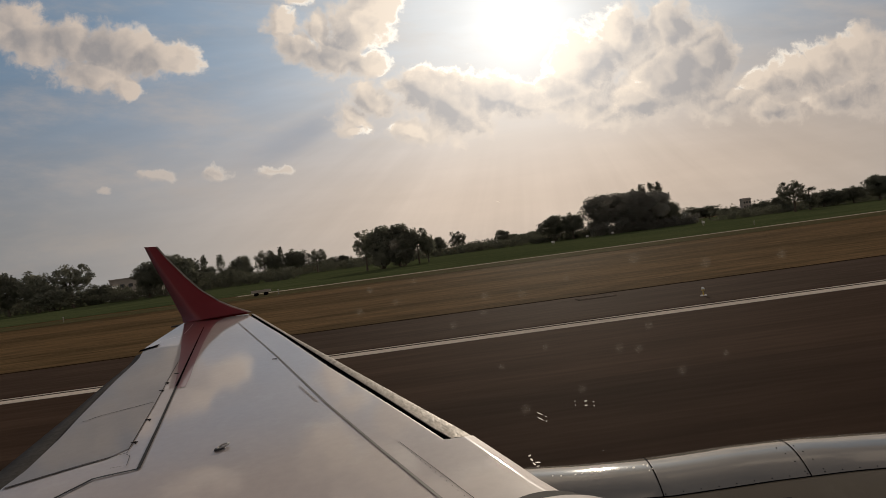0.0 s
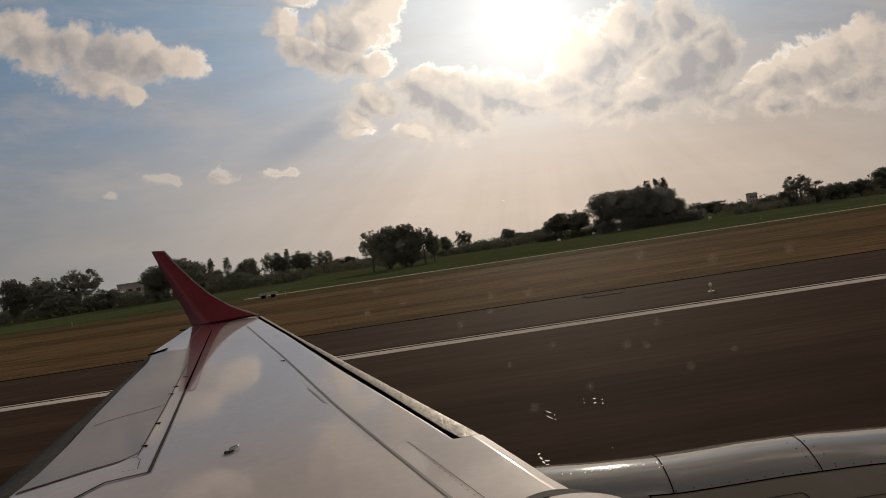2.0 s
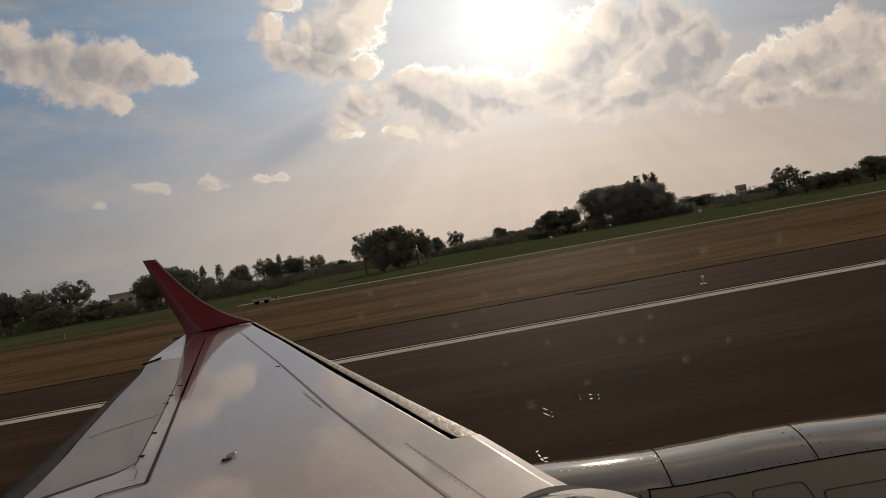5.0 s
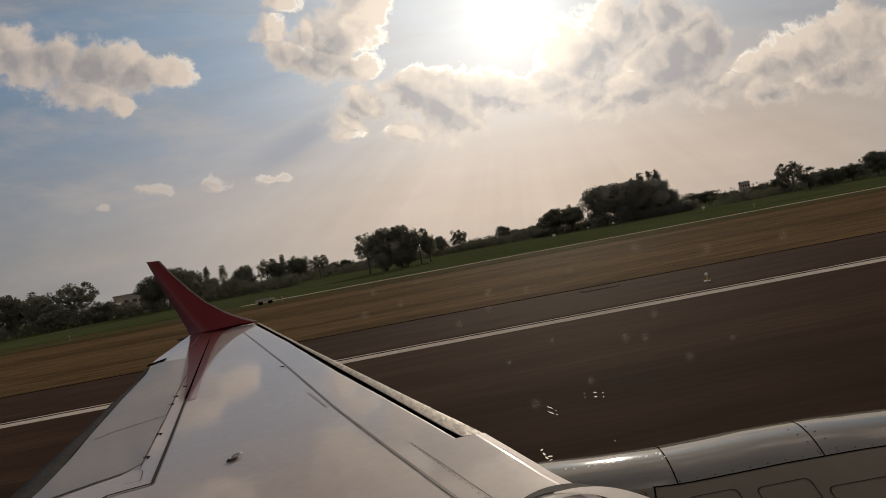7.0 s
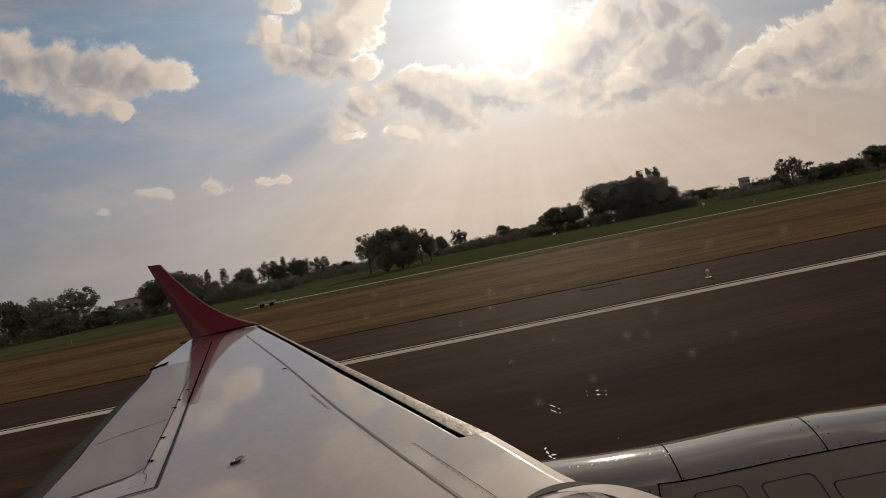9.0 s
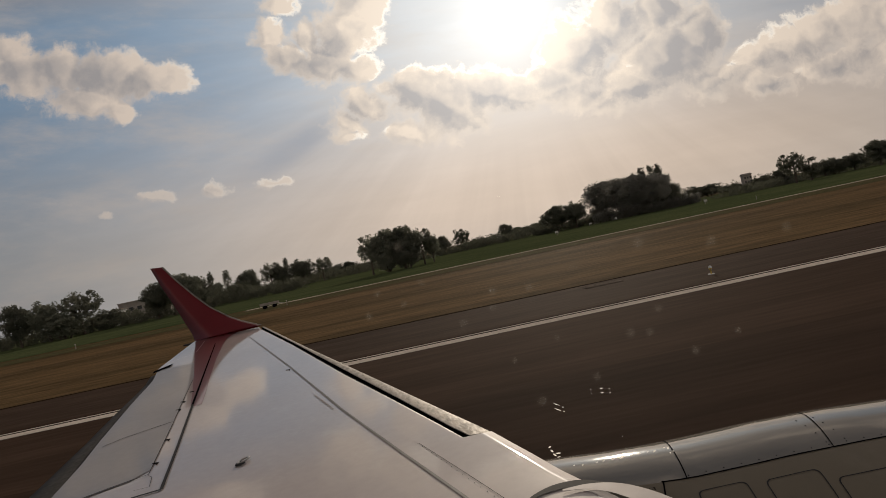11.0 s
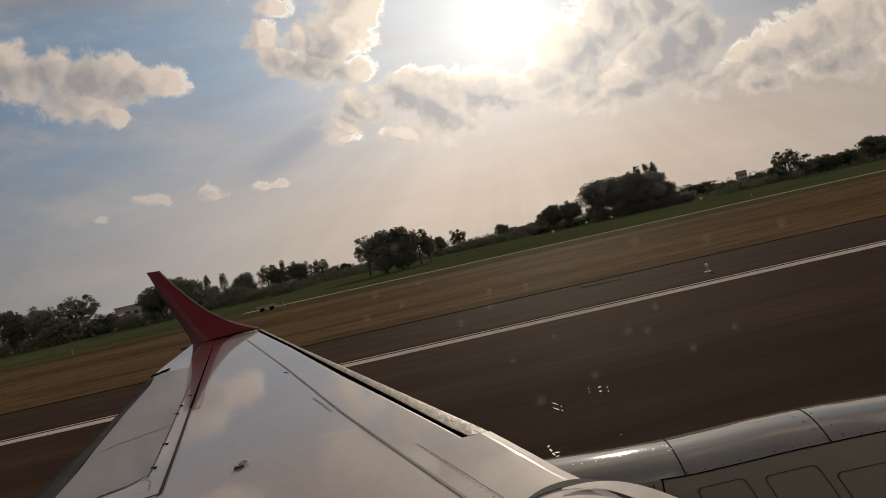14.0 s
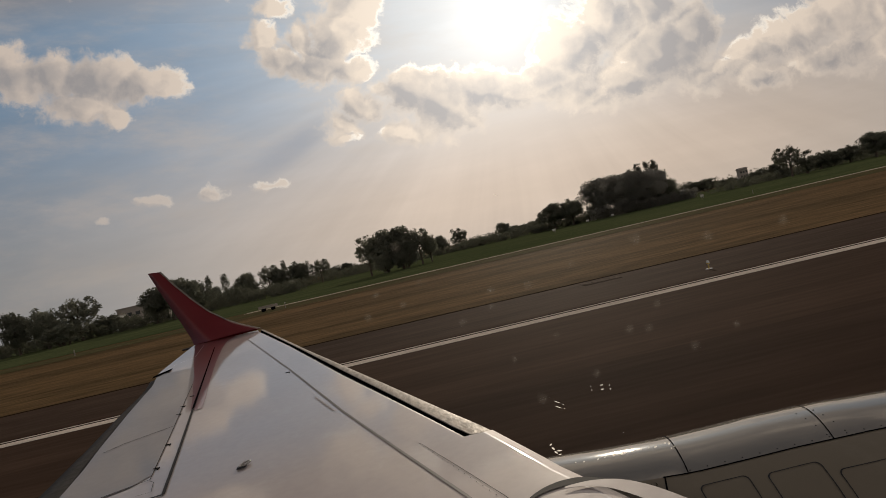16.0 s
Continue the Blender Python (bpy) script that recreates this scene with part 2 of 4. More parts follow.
# their grey bellies, in the same measures
CORES = [(-0.515, 0.254, 0.077, 0.028), (-0.605, 0.271, 0.033, 0.015), (-0.45, 0.236, 0.033, 0.013), (-0.17, 0.284, 0.05, 0.024), (-0.109, 0.199, 0.039, 0.021), (-0.018, 0.22, 0.06, 0.037),
         (0.072, 0.223, 0.044, 0.024), (0.025, 0.176, 0.028, 0.01), (0.338, 0.271, 0.054, 0.042), (0.283, 0.219, 0.062, 0.023), (0.224, 0.277, 0.039, 0.031), (0.301, 0.342, 0.046, 0.023),
         (0.372, 0.293, 0.034, 0.041), (0.452, 0.232, 0.052, 0.013), (0.525, 0.256, 0.068, 0.016), (0.601, 0.269, 0.054, 0.016), (0.143, 0.236, 0.028, 0.015), (-0.324, 0.087, 0.024, 0.007)]
make_world()

# ---------------------------------------------------------------- materials


def material(name, colour, rough=0.6, metal=0.0, vary=0.0, scale=3.0, stretch=(1, 1, 1), bump=0.0, bump_scale=60.0, coat=0.0, rough_vary=0.0, dirt=None, random_vary=0.0,
             spec=0.5, fine=0.0, fine_scale=60.0, tint=None):
    mat = bpy.data.materials.new(name)
    mat.use_nodes = True
    n = Nodes(mat.node_tree)
    p = n.add("ShaderNodeTexCoord").outputs["Object"]
    if stretch != (1, 1, 1):
        p = n.add("ShaderNodeMapping", Vector=p, Scale=stretch).outputs[0]
    base = (*colour, 1)
    col = n.add("ShaderNodeRGB").outputs[0]
    col.default_value = base
    big = n.noise(p, scale, 6.0, 0.6)
    if vary:
        col = n.mix(1.0, col, n.add("ShaderNodeCombineColor", Red=n.smooth(big, 0.25, 0.75, 1 - vary, 1 + vary), Green=n.smooth(big, 0.25, 0.75, 1 - vary, 1 + vary),
                                    Blue=n.smooth(big, 0.25, 0.75, 1 - vary, 1 + vary)).outputs[0], "MULTIPLY")
    if fine:
        f = n.smooth(n.noise(p, fine_scale, 3.0, 0.6), 0.3, 0.7, 1 - fine, 1 + fine)
        col = n.mix(1.0, col, n.add("ShaderNodeCombineColor", Red=f, Green=f, Blue=f).outputs[0], "MULTIPLY")
    if dirt:
        col = n.mix(n.smooth(n.noise(p, scale * 2.7, 8.0, 0.7), 0.52, 0.8, 0.0, 0.7), col, dirt)
    if random_vary:
        f = n.smooth(n.add("ShaderNodeObjectInfo").outputs["Random"], 0.0, 1.0, 1 - random_vary, 1 + random_vary)
        col = n.mix(1.0, col, n.add("ShaderNodeCombineColor", Red=f, Green=f, Blue=f).outputs[0], "MULTIPLY")
    b = n.add("ShaderNodeBsdfPrincipled", Roughness=rough, Metallic=metal)
    n.put(b.inputs["Base Color"], col)
    b.inputs["Specular IOR Level"].default_value = spec
    b.inputs["Coat Weight"].default_value = coat
    if tint:
        b.inputs["Specular Tint"].default_value = (*tint, 1)
    b.inputs["Coat Roughness"].default_value = 0.055
    if rough_vary:
        n.put(b.inputs["Roughness"], n.smooth(n.noise(p, scale * 4, 5.0, 0.65), 0.3, 0.75, max(0.02, rough - rough_vary), rough + rough_vary))
    if bump:
        bm = n.add("ShaderNodeBump", Strength=bump, Distance=0.02, Height=n.noise(p, bump_scale, 4.0, 0.6))
        n.put(b.inputs["Normal"], bm.outputs[0])
    n.add("ShaderNodeOutputMaterial", Surface=b.outputs[0])
    return mat


WHITE = material("gloss white wing paint", (0.490, 0.424, 0.402), 0.52, vary=0.06, scale=0.8, rough_vary=0.06, coat=1.0, fine=0.025, fine_scale=14, dirt=(0.58, 0.52, 0.492), spec=0.07)
# wing paint darkened in colour for the aileron's dull reflection
AILERON = material("aileron paint greyed for dull sky", (0.300, 0.284, 0.288), 0.6, vary=0.05, scale=0.9, rough_vary=0.06, coat=0.40, fine=0.025, fine_scale=14, spec=0.10)
RED = material("gloss red winglet paint", (0.150, 0.010, 0.014), 0.4, vary=0.06, scale=2.0, coat=0.16, spec=0.25)
# winglet red lightened in its base colour for the mirrored sky
STRIPE = material("gloss red stripe lightened for sky", (0.185, 0.030, 0.030), 0.30, vary=0.08, scale=2.0, coat=1.0)
SLAT = material("worn pale slat metal", (0.25, 0.218, 0.185), 0.58, 0.25, vary=0.16, scale=7.0, rough_vary=0.12, fine=0.32, fine_scale=26, stretch=(1, 0.35, 1), bump=0.22, bump_scale=34, spec=0.2, dirt=(0.37, 0.33, 0.29))
NOSE = material("dull nose metal", (0.085, 0.073, 0.060), 0.6, 0.2, vary=0.14, scale=6.0, fine=0.2, fine_scale=20, spec=0.2)
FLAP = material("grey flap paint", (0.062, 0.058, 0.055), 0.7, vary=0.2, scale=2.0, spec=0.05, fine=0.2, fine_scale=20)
# also paints the shade inside the slat gap
BLACK = material("black rubber and gap shade", (0.006, 0.006, 0.007), 0.8, vary=0.2, scale=8, spec=0.0)
# also paints the shade of the inboard slat's cove
HINGE_COVE = material("worn grey hinge rubber and cove shade", (0.034, 0.033, 0.034), 0.7, vary=0.3, scale=6, spec=0.08)
SEAL = material("dark grey sealant", (0.055, 0.055, 0.058), 0.6, vary=0.2, scale=8, spec=0.12)
SEALANT = material("weathered grey sealant", (0.155, 0.142, 0.132), 0.5, vary=0.15, scale=5, spec=0.3)
FAINT = material("faded grey stencil", (0.37, 0.33, 0.318), 0.4, vary=0.1, scale=20, spec=0.1)
THIN = material("panel joint grey", (0.016, 0.016, 0.017), 0.7, vary=0.2, scale=8, spec=0.03)
SILVER = material("satin silver cowling", (0.275, 0.262, 0.238), 0.05, 0.30, vary=0.05, scale=1.2, rough_vary=0.012, bump=0.02, bump_scale=40, spec=0.32)
COWL = material("light grey cowling paint", (0.215, 0.182, 0.130), 0.34, vary=0.05, scale=1.2, dirt=(0.27, 0.235, 0.18))
# unseen hull, greyed to darken its reflection in the cowling
HULL = material("hull grey for dark reflections", (0.24, 0.25, 0.28), 0.3, vary=0.04, scale=0.6, coat=0.2)
LINER = material("pale cabin liner", (0.55, 0.54, 0.52), 0.6, vary=0.04, scale=3)
STEEL = material("bare steel", (0.42, 0.40, 0.37), 0.30, 0.9, vary=0.15, scale=20)
ASPHALT = material("worn runway asphalt", (0.0460, 0.0294, 0.0213), 0.84, vary=0.28, scale=0.35, stretch=(0.12, 1, 1), bump=0.2, bump_scale=45, fine=0.12, fine_scale=3.0, spec=0.0034, tint=(1.0, 0.60, 0.42))
OUTER = material("paler outer runway asphalt", (0.0570, 0.0360, 0.0254), 0.84, vary=0.22, scale=0.4, stretch=(0.12, 1, 1), bump=0.2, bump_scale=45, fine=0.12, fine_scale=3.0, spec=0.0034, tint=(1.0, 0.60, 0.42))
SHOULDER = material("grey shoulder asphalt", (0.0575, 0.0382, 0.0282), 0.84, vary=0.2, scale=0.5, stretch=(0.15, 1, 1), bump=0.2, bump_scale=45, fine=0.14, fine_scale=3.0, spec=0.0036, tint=(1.0, 0.68, 0.52))
PAINT = material("worn white runway paint", (0.56, 0.50, 0.44), 0.7, vary=0.12, scale=1.2, stretch=(0.2, 1, 1), fine=0.2, fine_scale=14, dirt=(0.30, 0.25, 0.21), spec=0.0)
RUST = material("brown joint line", (0.022, 0.014, 0.010), 0.8, vary=0.2, scale=2, spec=0.0)
SOIL = material("bare dark soil", (0.020, 0.013, 0.009), 0.9, vary=0.3, scale=2.0, spec=0.0)
TRACK = material("dusty road", (0.42, 0.36, 0.29), 0.9, vary=0.25, scale=0.3, spec=0.0)
CONCRETE = material("pale concrete", (0.36, 0.32, 0.28), 0.85, vary=0.15, scale=1.5, spec=0.0)
SLAB = material("stained concrete", (0.15, 0.125, 0.105), 0.85, vary=0.2, scale=1.5, spec=0.0)
BARK = material("grey brown bark", (0.10, 0.08, 0.06), 0.9, vary=0.25, scale=2.0)
WALL = material("dull plaster", (0.36, 0.32, 0.28), 0.85, vary=0.12, scale=0.5)
ROOF = material("pale sheet roof", (0.50, 0.47, 0.43), 0.6, vary=0.1, scale=0.4)
TILE = material("brown roof tile", (0.20, 0.12, 0.08), 0.8, vary=0.2, scale=0.8)
GLASS = material("dark window glass", (0.04, 0.045, 0.05), 0.1)
YELLOW = material("yellow lamp housing", (0.55, 0.40, 0.08), 0.5, vary=0.1, scale=9)
LENS = material("clear lamp lens", (0.75, 0.75, 0.72), 0.08)


def ground_material(name, dry, green, share, rows, gloss):
    """Grass: two colours in patches drawn out along the runway, with fine straw over them."""
    mat = bpy.data.materials.new(name)
    mat.use_nodes = True
    n = Nodes(mat.node_tree)
    p = n.add("ShaderNodeTexCoord").outputs["Object"]
    wide = n.add("ShaderNodeMapping", Vector=p, Scale=(rows, 1.0, 1.0)).outputs[0]
    patch = n.math("ADD", n.math("MULTIPLY", n.noise(wide, 0.09, 6.0, 0.62), 0.6), n.math("MULTIPLY", n.noise(wide, 0.6, 6.0, 0.65), 0.4))
    col = n.mix(n.smooth(patch, share - 0.1, share + 0.1), dry, green)
    f = n.smooth(n.noise(wide, 2.6, 6.0, 0.7), 0.25, 0.75, 0.60, 1.40)
    col = n.mix(1.0, col, n.add("ShaderNodeCombineColor", Red=f, Green=f, Blue=f).outputs[0], "MULTIPLY")
    b = n.add("ShaderNodeBsdfPrincipled", Roughness=0.8)
    n.put(b.inputs["Base Color"], col)
    b.inputs["Specular IOR Level"].default_value = gloss
    bump = n.add("ShaderNodeBump", Strength=0.35, Distance=0.3, Height=n.noise(wide, 1.6, 5.0, 0.7))
    n.put(b.inputs["Normal"], bump.outputs[0])
    n.add("ShaderNodeOutputMaterial", Surface=b.outputs[0])
    return mat


DRY = ground_material("dry mown grass", (0.150, 0.096, 0.048), (0.082, 0.056, 0.028), 0.5, 0.16, 0.0014)
VERGE = ground_material("dull verge grass", (0.098, 0.084, 0.042), (0.072, 0.066, 0.033), 0.5, 0.2, 0.0006)
CROP = ground_material("green crop field", (0.085, 0.098, 0.046), (0.058, 0.074, 0.034), 0.5, 0.3, 0.0)


def leaf_material(name, colour, round_crown=False):
    mat = bpy.data.materials.new(name)
    mat.use_nodes = True
    n = Nodes(mat.node_tree)
    geo = n.add("ShaderNodeNewGeometry")
    f = n.smooth(geo.outputs["Random Per Island"], 0.0, 1.0, 0.88, 1.12)
    g = n.smooth(n.add("ShaderNodeObjectInfo").outputs["Random"], 0.0, 1.0, 0.75, 1.25)
    f = n.math("MULTIPLY", f, g)
    col = n.mix(1.0, colour, n.add("ShaderNodeCombineColor", Red=f, Green=f, Blue=f).outputs[0], "MULTIPLY")
    a = n.add("ShaderNodeBsdfDiffuse", Color=col)
    t = n.add("ShaderNodeBsdfTranslucent", Color=n.vec("SCALE", col, scale=0.55))
    if round_crown:
        # leaves lie along the crown's outside, so that it shades as one rounded mass
        out = n.vec("NORMALIZE", n.vec("SUBTRACT", n.add("ShaderNodeTexCoord").outputs["Object"], (0.0, 0.0, 5.0)))
        turn = n.add("ShaderNodeVectorTransform", Vector=out)
        turn.vector_type, turn.convert_from, turn.convert_to = "VECTOR", "OBJECT", "WORLD"
        lie = n.vec("NORMALIZE", n.vec("ADD", n.vec("SCALE", turn.outputs[0], scale=0.4), n.vec("SCALE", geo.outputs["Normal"], scale=0.6)))
        n.put(a.inputs["Normal"], lie)
        n.put(t.inputs["Normal"], lie)
    m = n.add("ShaderNodeAddShader")
    n.put(m.inputs[0], a.outputs[0])
    n.put(m.inputs[1], t.outputs[0])
    n.add("ShaderNodeOutputMaterial", Surface=m.outputs[0])
    return mat


LEAF = leaf_material("dark green foliage", (0.138, 0.140, 0.108), True)
LEAF_PALE = leaf_material("olive foliage", (0.142, 0.142, 0.110), True)
NEEDLE = leaf_material("deep green needles", (0.100, 0.104, 0.084), True)
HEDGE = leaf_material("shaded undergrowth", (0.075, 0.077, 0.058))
# leaves paled to put the far clump's haze into their colour
HAZE_LEAF = leaf_material("foliage paled for haze", (0.235, 0.228, 0.200), True)

# ---------------------------------------------------------------- mesh helpers


def mesh_object(name, verts, faces, mat, parent=None, label="", smooth=False):
    me = bpy.data.meshes.new(name)
    me.from_pydata([tuple(v) for v in verts], [], faces)
    me.materials.append(mat)
    if smooth:
        me.polygons.foreach_set("use_smooth", [True] * len(me.polygons))
    me.update()
    ob = new(name, me)
    ob.parent = parent
    if label:
        tagged(ob, label)
    return ob


def part(name, bm, mat, parent, label="", smooth=False):
    me = bpy.data.meshes.new(name)
    bmesh.ops.recalc_face_normals(bm, faces=bm.faces)
    bm.to_mesh(me)
    bm.free()
    me.materials.append(mat)
    if smooth:
        me.polygons.foreach_set("use_smooth", [True] * len(me.polygons))
    ob = new(name, me)
    ob.parent = parent
    if label:
        tagged(ob, label)
    return ob


def thing(name, m, label, category, group=""):
    ob = new(name)
    ob.matrix_world = m
    ob.empty_display_size = 0.2
    return tagged(ob, label, category, group)


def box(bm, x0, y0, z0, x1, y1, z1, bevel=0.0):
    r = bmesh.ops.create_cube(bm, size=1, matrix=Matrix.Translation(((x0 + x1) / 2, (y0 + y1) / 2, (z0 + z1) / 2)) @ Matrix.Diagonal((x1 - x0, y1 - y0, z1 - z0, 1)))
    if bevel:
        es = list({e for v in r["verts"] for e in v.link_edges})
        bmesh.ops.bevel(bm, geom=es, offset=bevel, segments=2, affect="EDGES", profile=0.7)


def tube(bm, a, b, ra, rb, sides=8):
    a, b = Vector(a), Vector(b)
    q = (b - a).to_track_quat("Z", "Y").to_matrix().to_4x4()
    bmesh.ops.create_cone(bm, cap_ends=True, segments=sides, radius1=ra, radius2=rb, depth=(b - a).length, matrix=Matrix.Translation((a + b) / 2) @ q)


def grid_faces(nu, nv, closed=False):
    """Quads of a grid of nu rows and nv columns."""
    return [(i * nv + j, i * nv + (j + 1) % nv, (i + 1) * nv + (j + 1) % nv, (i + 1) * nv + j) for i in range(nu - 1) for j in range(nv if closed else nv - 1)]


def sheet(name, x0, x1, y0, y1, z, mat, label, category, kind="structure"):
    ob = mesh_object(name, [(x0, y0, z), (x1, y0, z), (x1, y1, z), (x0, y1, z)], [(0, 1, 2, 3)], mat)
    return tagged(ob, label, category, kind=kind)

# ---------------------------------------------------------------- ground and runway


FAR = 4000.0
sheet("ground", -FAR, FAR, -FAR, FAR, -0.06, DRY, "dry brown mown airfield grass", "ground")
sheet("runway", -900, 1500, -31.5, 17.8, 0.0, ASPHALT, "dark worn asphalt runway with faint tyre streaks", "runway")
sheet("runway_strip", -900, 1500, 17.8, 30.2, 0.0, OUTER, "paler outer strip of the asphalt runway", "runway")
sheet("runway_shoulder", -900, 1500, 30.2, 40.3, -0.004, SHOULDER, "grey asphalt shoulder between runway line and grass", "runway shoulder")
sheet("green_field", -900, 1500, 129.0, 620.0, 0.0, CROP, "low green crop field beyond the grass", "field")
sheet("field_verge", -900, 1500, 107.0, 125.0, -0.02, VERGE, "dull green-brown grass verge beside the perimeter road", "verge")
sheet("field_track", -34, 1500, 125.0, 129.0, 0.0, TRACK, "pale perimeter road along the field's edge", "road")
sheet("verge_soil", -900, 1500, 40.3, 41.1, -0.03, SOIL, "dark strip of bare soil at the shoulder's edge", "soil")
sheet("edge_line", -900, 1500, 28.0, 28.95, 0.004, PAINT, "worn white runway edge line", "runway marking")
sheet("edge_joint", -900, 1500, 28.97, 29.22, 0.004, RUST, "thin brown joint beside the edge line", "runway joint")


def marking(name, x0, x1, y0, y1, label):
    sheet(name, x0, x1, y0, y1, 0.004, PAINT, label, "runway marking")


for cy in (13.6, 17.0):
    marking("touchdown_stripe", -206.0, -183.5, cy - 0.9, cy + 0.9, "worn white touchdown zone stripe on the asphalt")
sheet("edge_joint", -900, 1500, 29.52, 29.74, 0.004, RUST, "thin brown joint beside the edge line", "runway joint")
sheet("edge_hairline", -900, 1500, 29.24, 29.50, 0.004, PAINT, "thin white line outside the runway edge line", "runway marking")
marking("aiming_block", -124.0, -75.0, 7.0, 17.0, "broad worn white aiming point block")

# ---------------------------------------------------------------- the aircraft
LE = ([0.00, 3.63, 3.90, 4.22, 4.54, 4.90, 5.57, 6.43, 7.61, 9.32, 12.05], [2.20, 0.645, 0.52, 0.405, 0.285, 0.15, -0.15, -0.53, -1.05, -1.81, -3.00])
TE = ([0.0, 5.37, 6.15, 6.72, 8.09, 9.29, 9.61, 10.1, 11.95], [-3.1, -3.2, -3.32, -3.44, -3.69, -3.88, -3.97, -4.11, -4.2])
GAP_IN = ([4.74, 5.24, 6.08, 7.37, 9.79, 12.00], [0.012, -0.196, -0.556, -1.116, -2.116, -3.08])
GAP_OUT = ([4.74, 5.06, 6.04, 7.63, 9.8, 12.07], [0.067, -0.081, -0.486, -1.158, -2.068, -3.045])


def at(table, y):
    return float(np.interp(y, table[0], table[1]))


def wing_z(y):
    """Height of the wing's upper skin along the span: it bends up outboard."""
    return 3.159 - (12 - y) * 0.086


aircraft = thing("airliner", pose(0, 0, 0), "white twin-jet airliner with a red winglet rolling on the runway", "aircraft")


def ribbon(name, pts, width, mat, parent, lift=0.004, label="", widths=None):
    """A flat strip along points (x, y) of the wing's skin."""
    ws = widths or [width] * len(pts)
    fine, fw = [], []
    for (a, b), (wa, wb) in zip(zip(pts, pts[1:]), zip(ws, ws[1:])):
        k = max(2, int(math.dist(a, b) / 0.25))
        for i in range(k + (b == pts[-1])):
            fine.append((a[0] + (b[0] - a[0]) * i / k, a[1] + (b[1] - a[1]) * i / k))
            fw.append(wa + (wb - wa) * i / k)
    vs, fs = [], []
    for i, p in enumerate(fine):
        a, b = fine[max(0, i - 1)], fine[min(len(fine) - 1, i + 1)]
        d = Vector((b[0] - a[0], b[1] - a[1])).normalized()
        s = Vector((-d.y, d.x)) * fw[i] / 2
        for k in (1, -1):
            q = (p[0] + k * s.x, p[1] + k * s.y)
            vs.append((q[0], q[1], wing_z(q[1]) + lift))
    fs = [(2 * i, 2 * i + 1, 2 * i + 3, 2 * i + 2) for i in range(len(fine) - 1)]
    return mesh_object(name, vs, fs, mat, parent, label)


def build_wing():
    ys = sorted({*np.round(np.linspace(0.12, 12.05, 60), 3), 4.8, 4.801})
    # torsion box and trailing edge: upper skin, trailing edge, lower skin
    vs, cols = [], 0
    for y in ys:
        le = at(GAP_IN, y) if y > 4.8 else at(LE, y)
        te, z = at(TE, y), wing_z(y)
        c = at(LE, y) - te
        nose = 0.06 if y <= 4.8 else 0.004
        x0 = le - nose
        row = [(le - nose * (1 - math.cos((1 - s) * math.pi / 2)), y, z - nose * 0.8 * (1 - math.sin(s * math.pi / 2))) for s in (0.0, 0.25, 0.5, 0.75, 1.0)]
        row += [(x0 + (te - x0) * s, y, z - 0.006 * ((at(LE, y) - x0 - (te - x0) * s) / c) ** 4) for s in (0.004, 0.02, 0.15, 0.35, 0.55, 0.75, 0.9, 0.992, 1.0)]
        row += [(te, y, z - 0.035)]
        row += [(x0 + (te - x0) * s, y, z - 0.035 - 0.11 * c * math.sin(math.pi * s) ** 0.7) for s in (0.8, 0.5, 0.25)]
        row += [(le - 0.02, y, z - 0.06 * c)]
        vs += row
        cols = len(row)
    f = grid_faces(len(ys), cols, True)
    mesh_object("wing_box", vs, f, WHITE, aircraft, "glossy white wing skin", True)
    # slat in front of the dark gap
    vs = []
    ys2 = np.linspace(4.81, 12.03, 60)
    for y in ys2:
        a, b, z = at(GAP_OUT, y), at(LE, y), wing_z(y)
        w = max(b - a, 0.05)
        row = [(a, y, z - 0.012)] + [(a + 0.003 + (w - 0.003) * k, y, z - 0.010 * k ** 2.5) for k in (0.0, 0.2, 0.4, 0.6, 0.8, 0.92, 1.0)]
        row += [(a + w + 0.008, y, z - 0.022), (a + w + 0.010, y, z - 0.07), (a, y, z - 0.11)]
        vs += row
    slat = mesh_object("slat", vs, grid_faces(len(ys2), 11, True), SLAT, aircraft, "worn bare metal leading-edge slat")
    # black floor under the gap, its shade put into the colour
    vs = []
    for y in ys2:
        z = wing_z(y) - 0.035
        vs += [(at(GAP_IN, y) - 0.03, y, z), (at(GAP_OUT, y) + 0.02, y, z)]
    mesh_object("cove_shade", vs, grid_faces(len(ys2), 2), BLACK, aircraft, "black sheet painting the shade in the gap behind the slat")
    # black facings added on both gap walls, painting them as shaded
    vs = []
    for y in ys2:
        z = wing_z(y)
        vs += [(at(GAP_IN, y) + 0.003, y, z - 0.004), (at(GAP_IN, y) + 0.004, y, z - 0.075), (at(GAP_OUT, y) - 0.003, y, z - 0.075), (at(GAP_OUT, y) - 0.003, y, z - 0.003)]
    mesh_object("gap_shade", vs, grid_faces(len(ys2), 4), BLACK, aircraft, "black facing added to shade the gap behind the slat")
    # aileron from hinge line to trailing edge, greyed for the duller sky it mirrors
    vs, ys4 = [], np.linspace(5.06, 9.93, 30)
    for y in ys4:
        f = at(([5.05, 5.186, 5.324, 5.455, 6.114, 6.8, 7.644, 8.722, 9.95], [-3.16, -2.946, -2.737, -2.461, -2.6, -2.744, -2.932, -3.164, -3.45]), y)
        b = at(TE, y) + 0.006
        vs += [(f + (b - f) * k, y, wing_z(y) + 0.0022 - 0.012 * max(0.0, k - 0.7)) for k in (0.0, 0.25, 0.5, 0.75, 1.0)]
    mesh_object("aileron", vs, grid_faces(30, 5), AILERON, aircraft, "aileron skin at the trailing edge, greyed for its dull reflection", True)
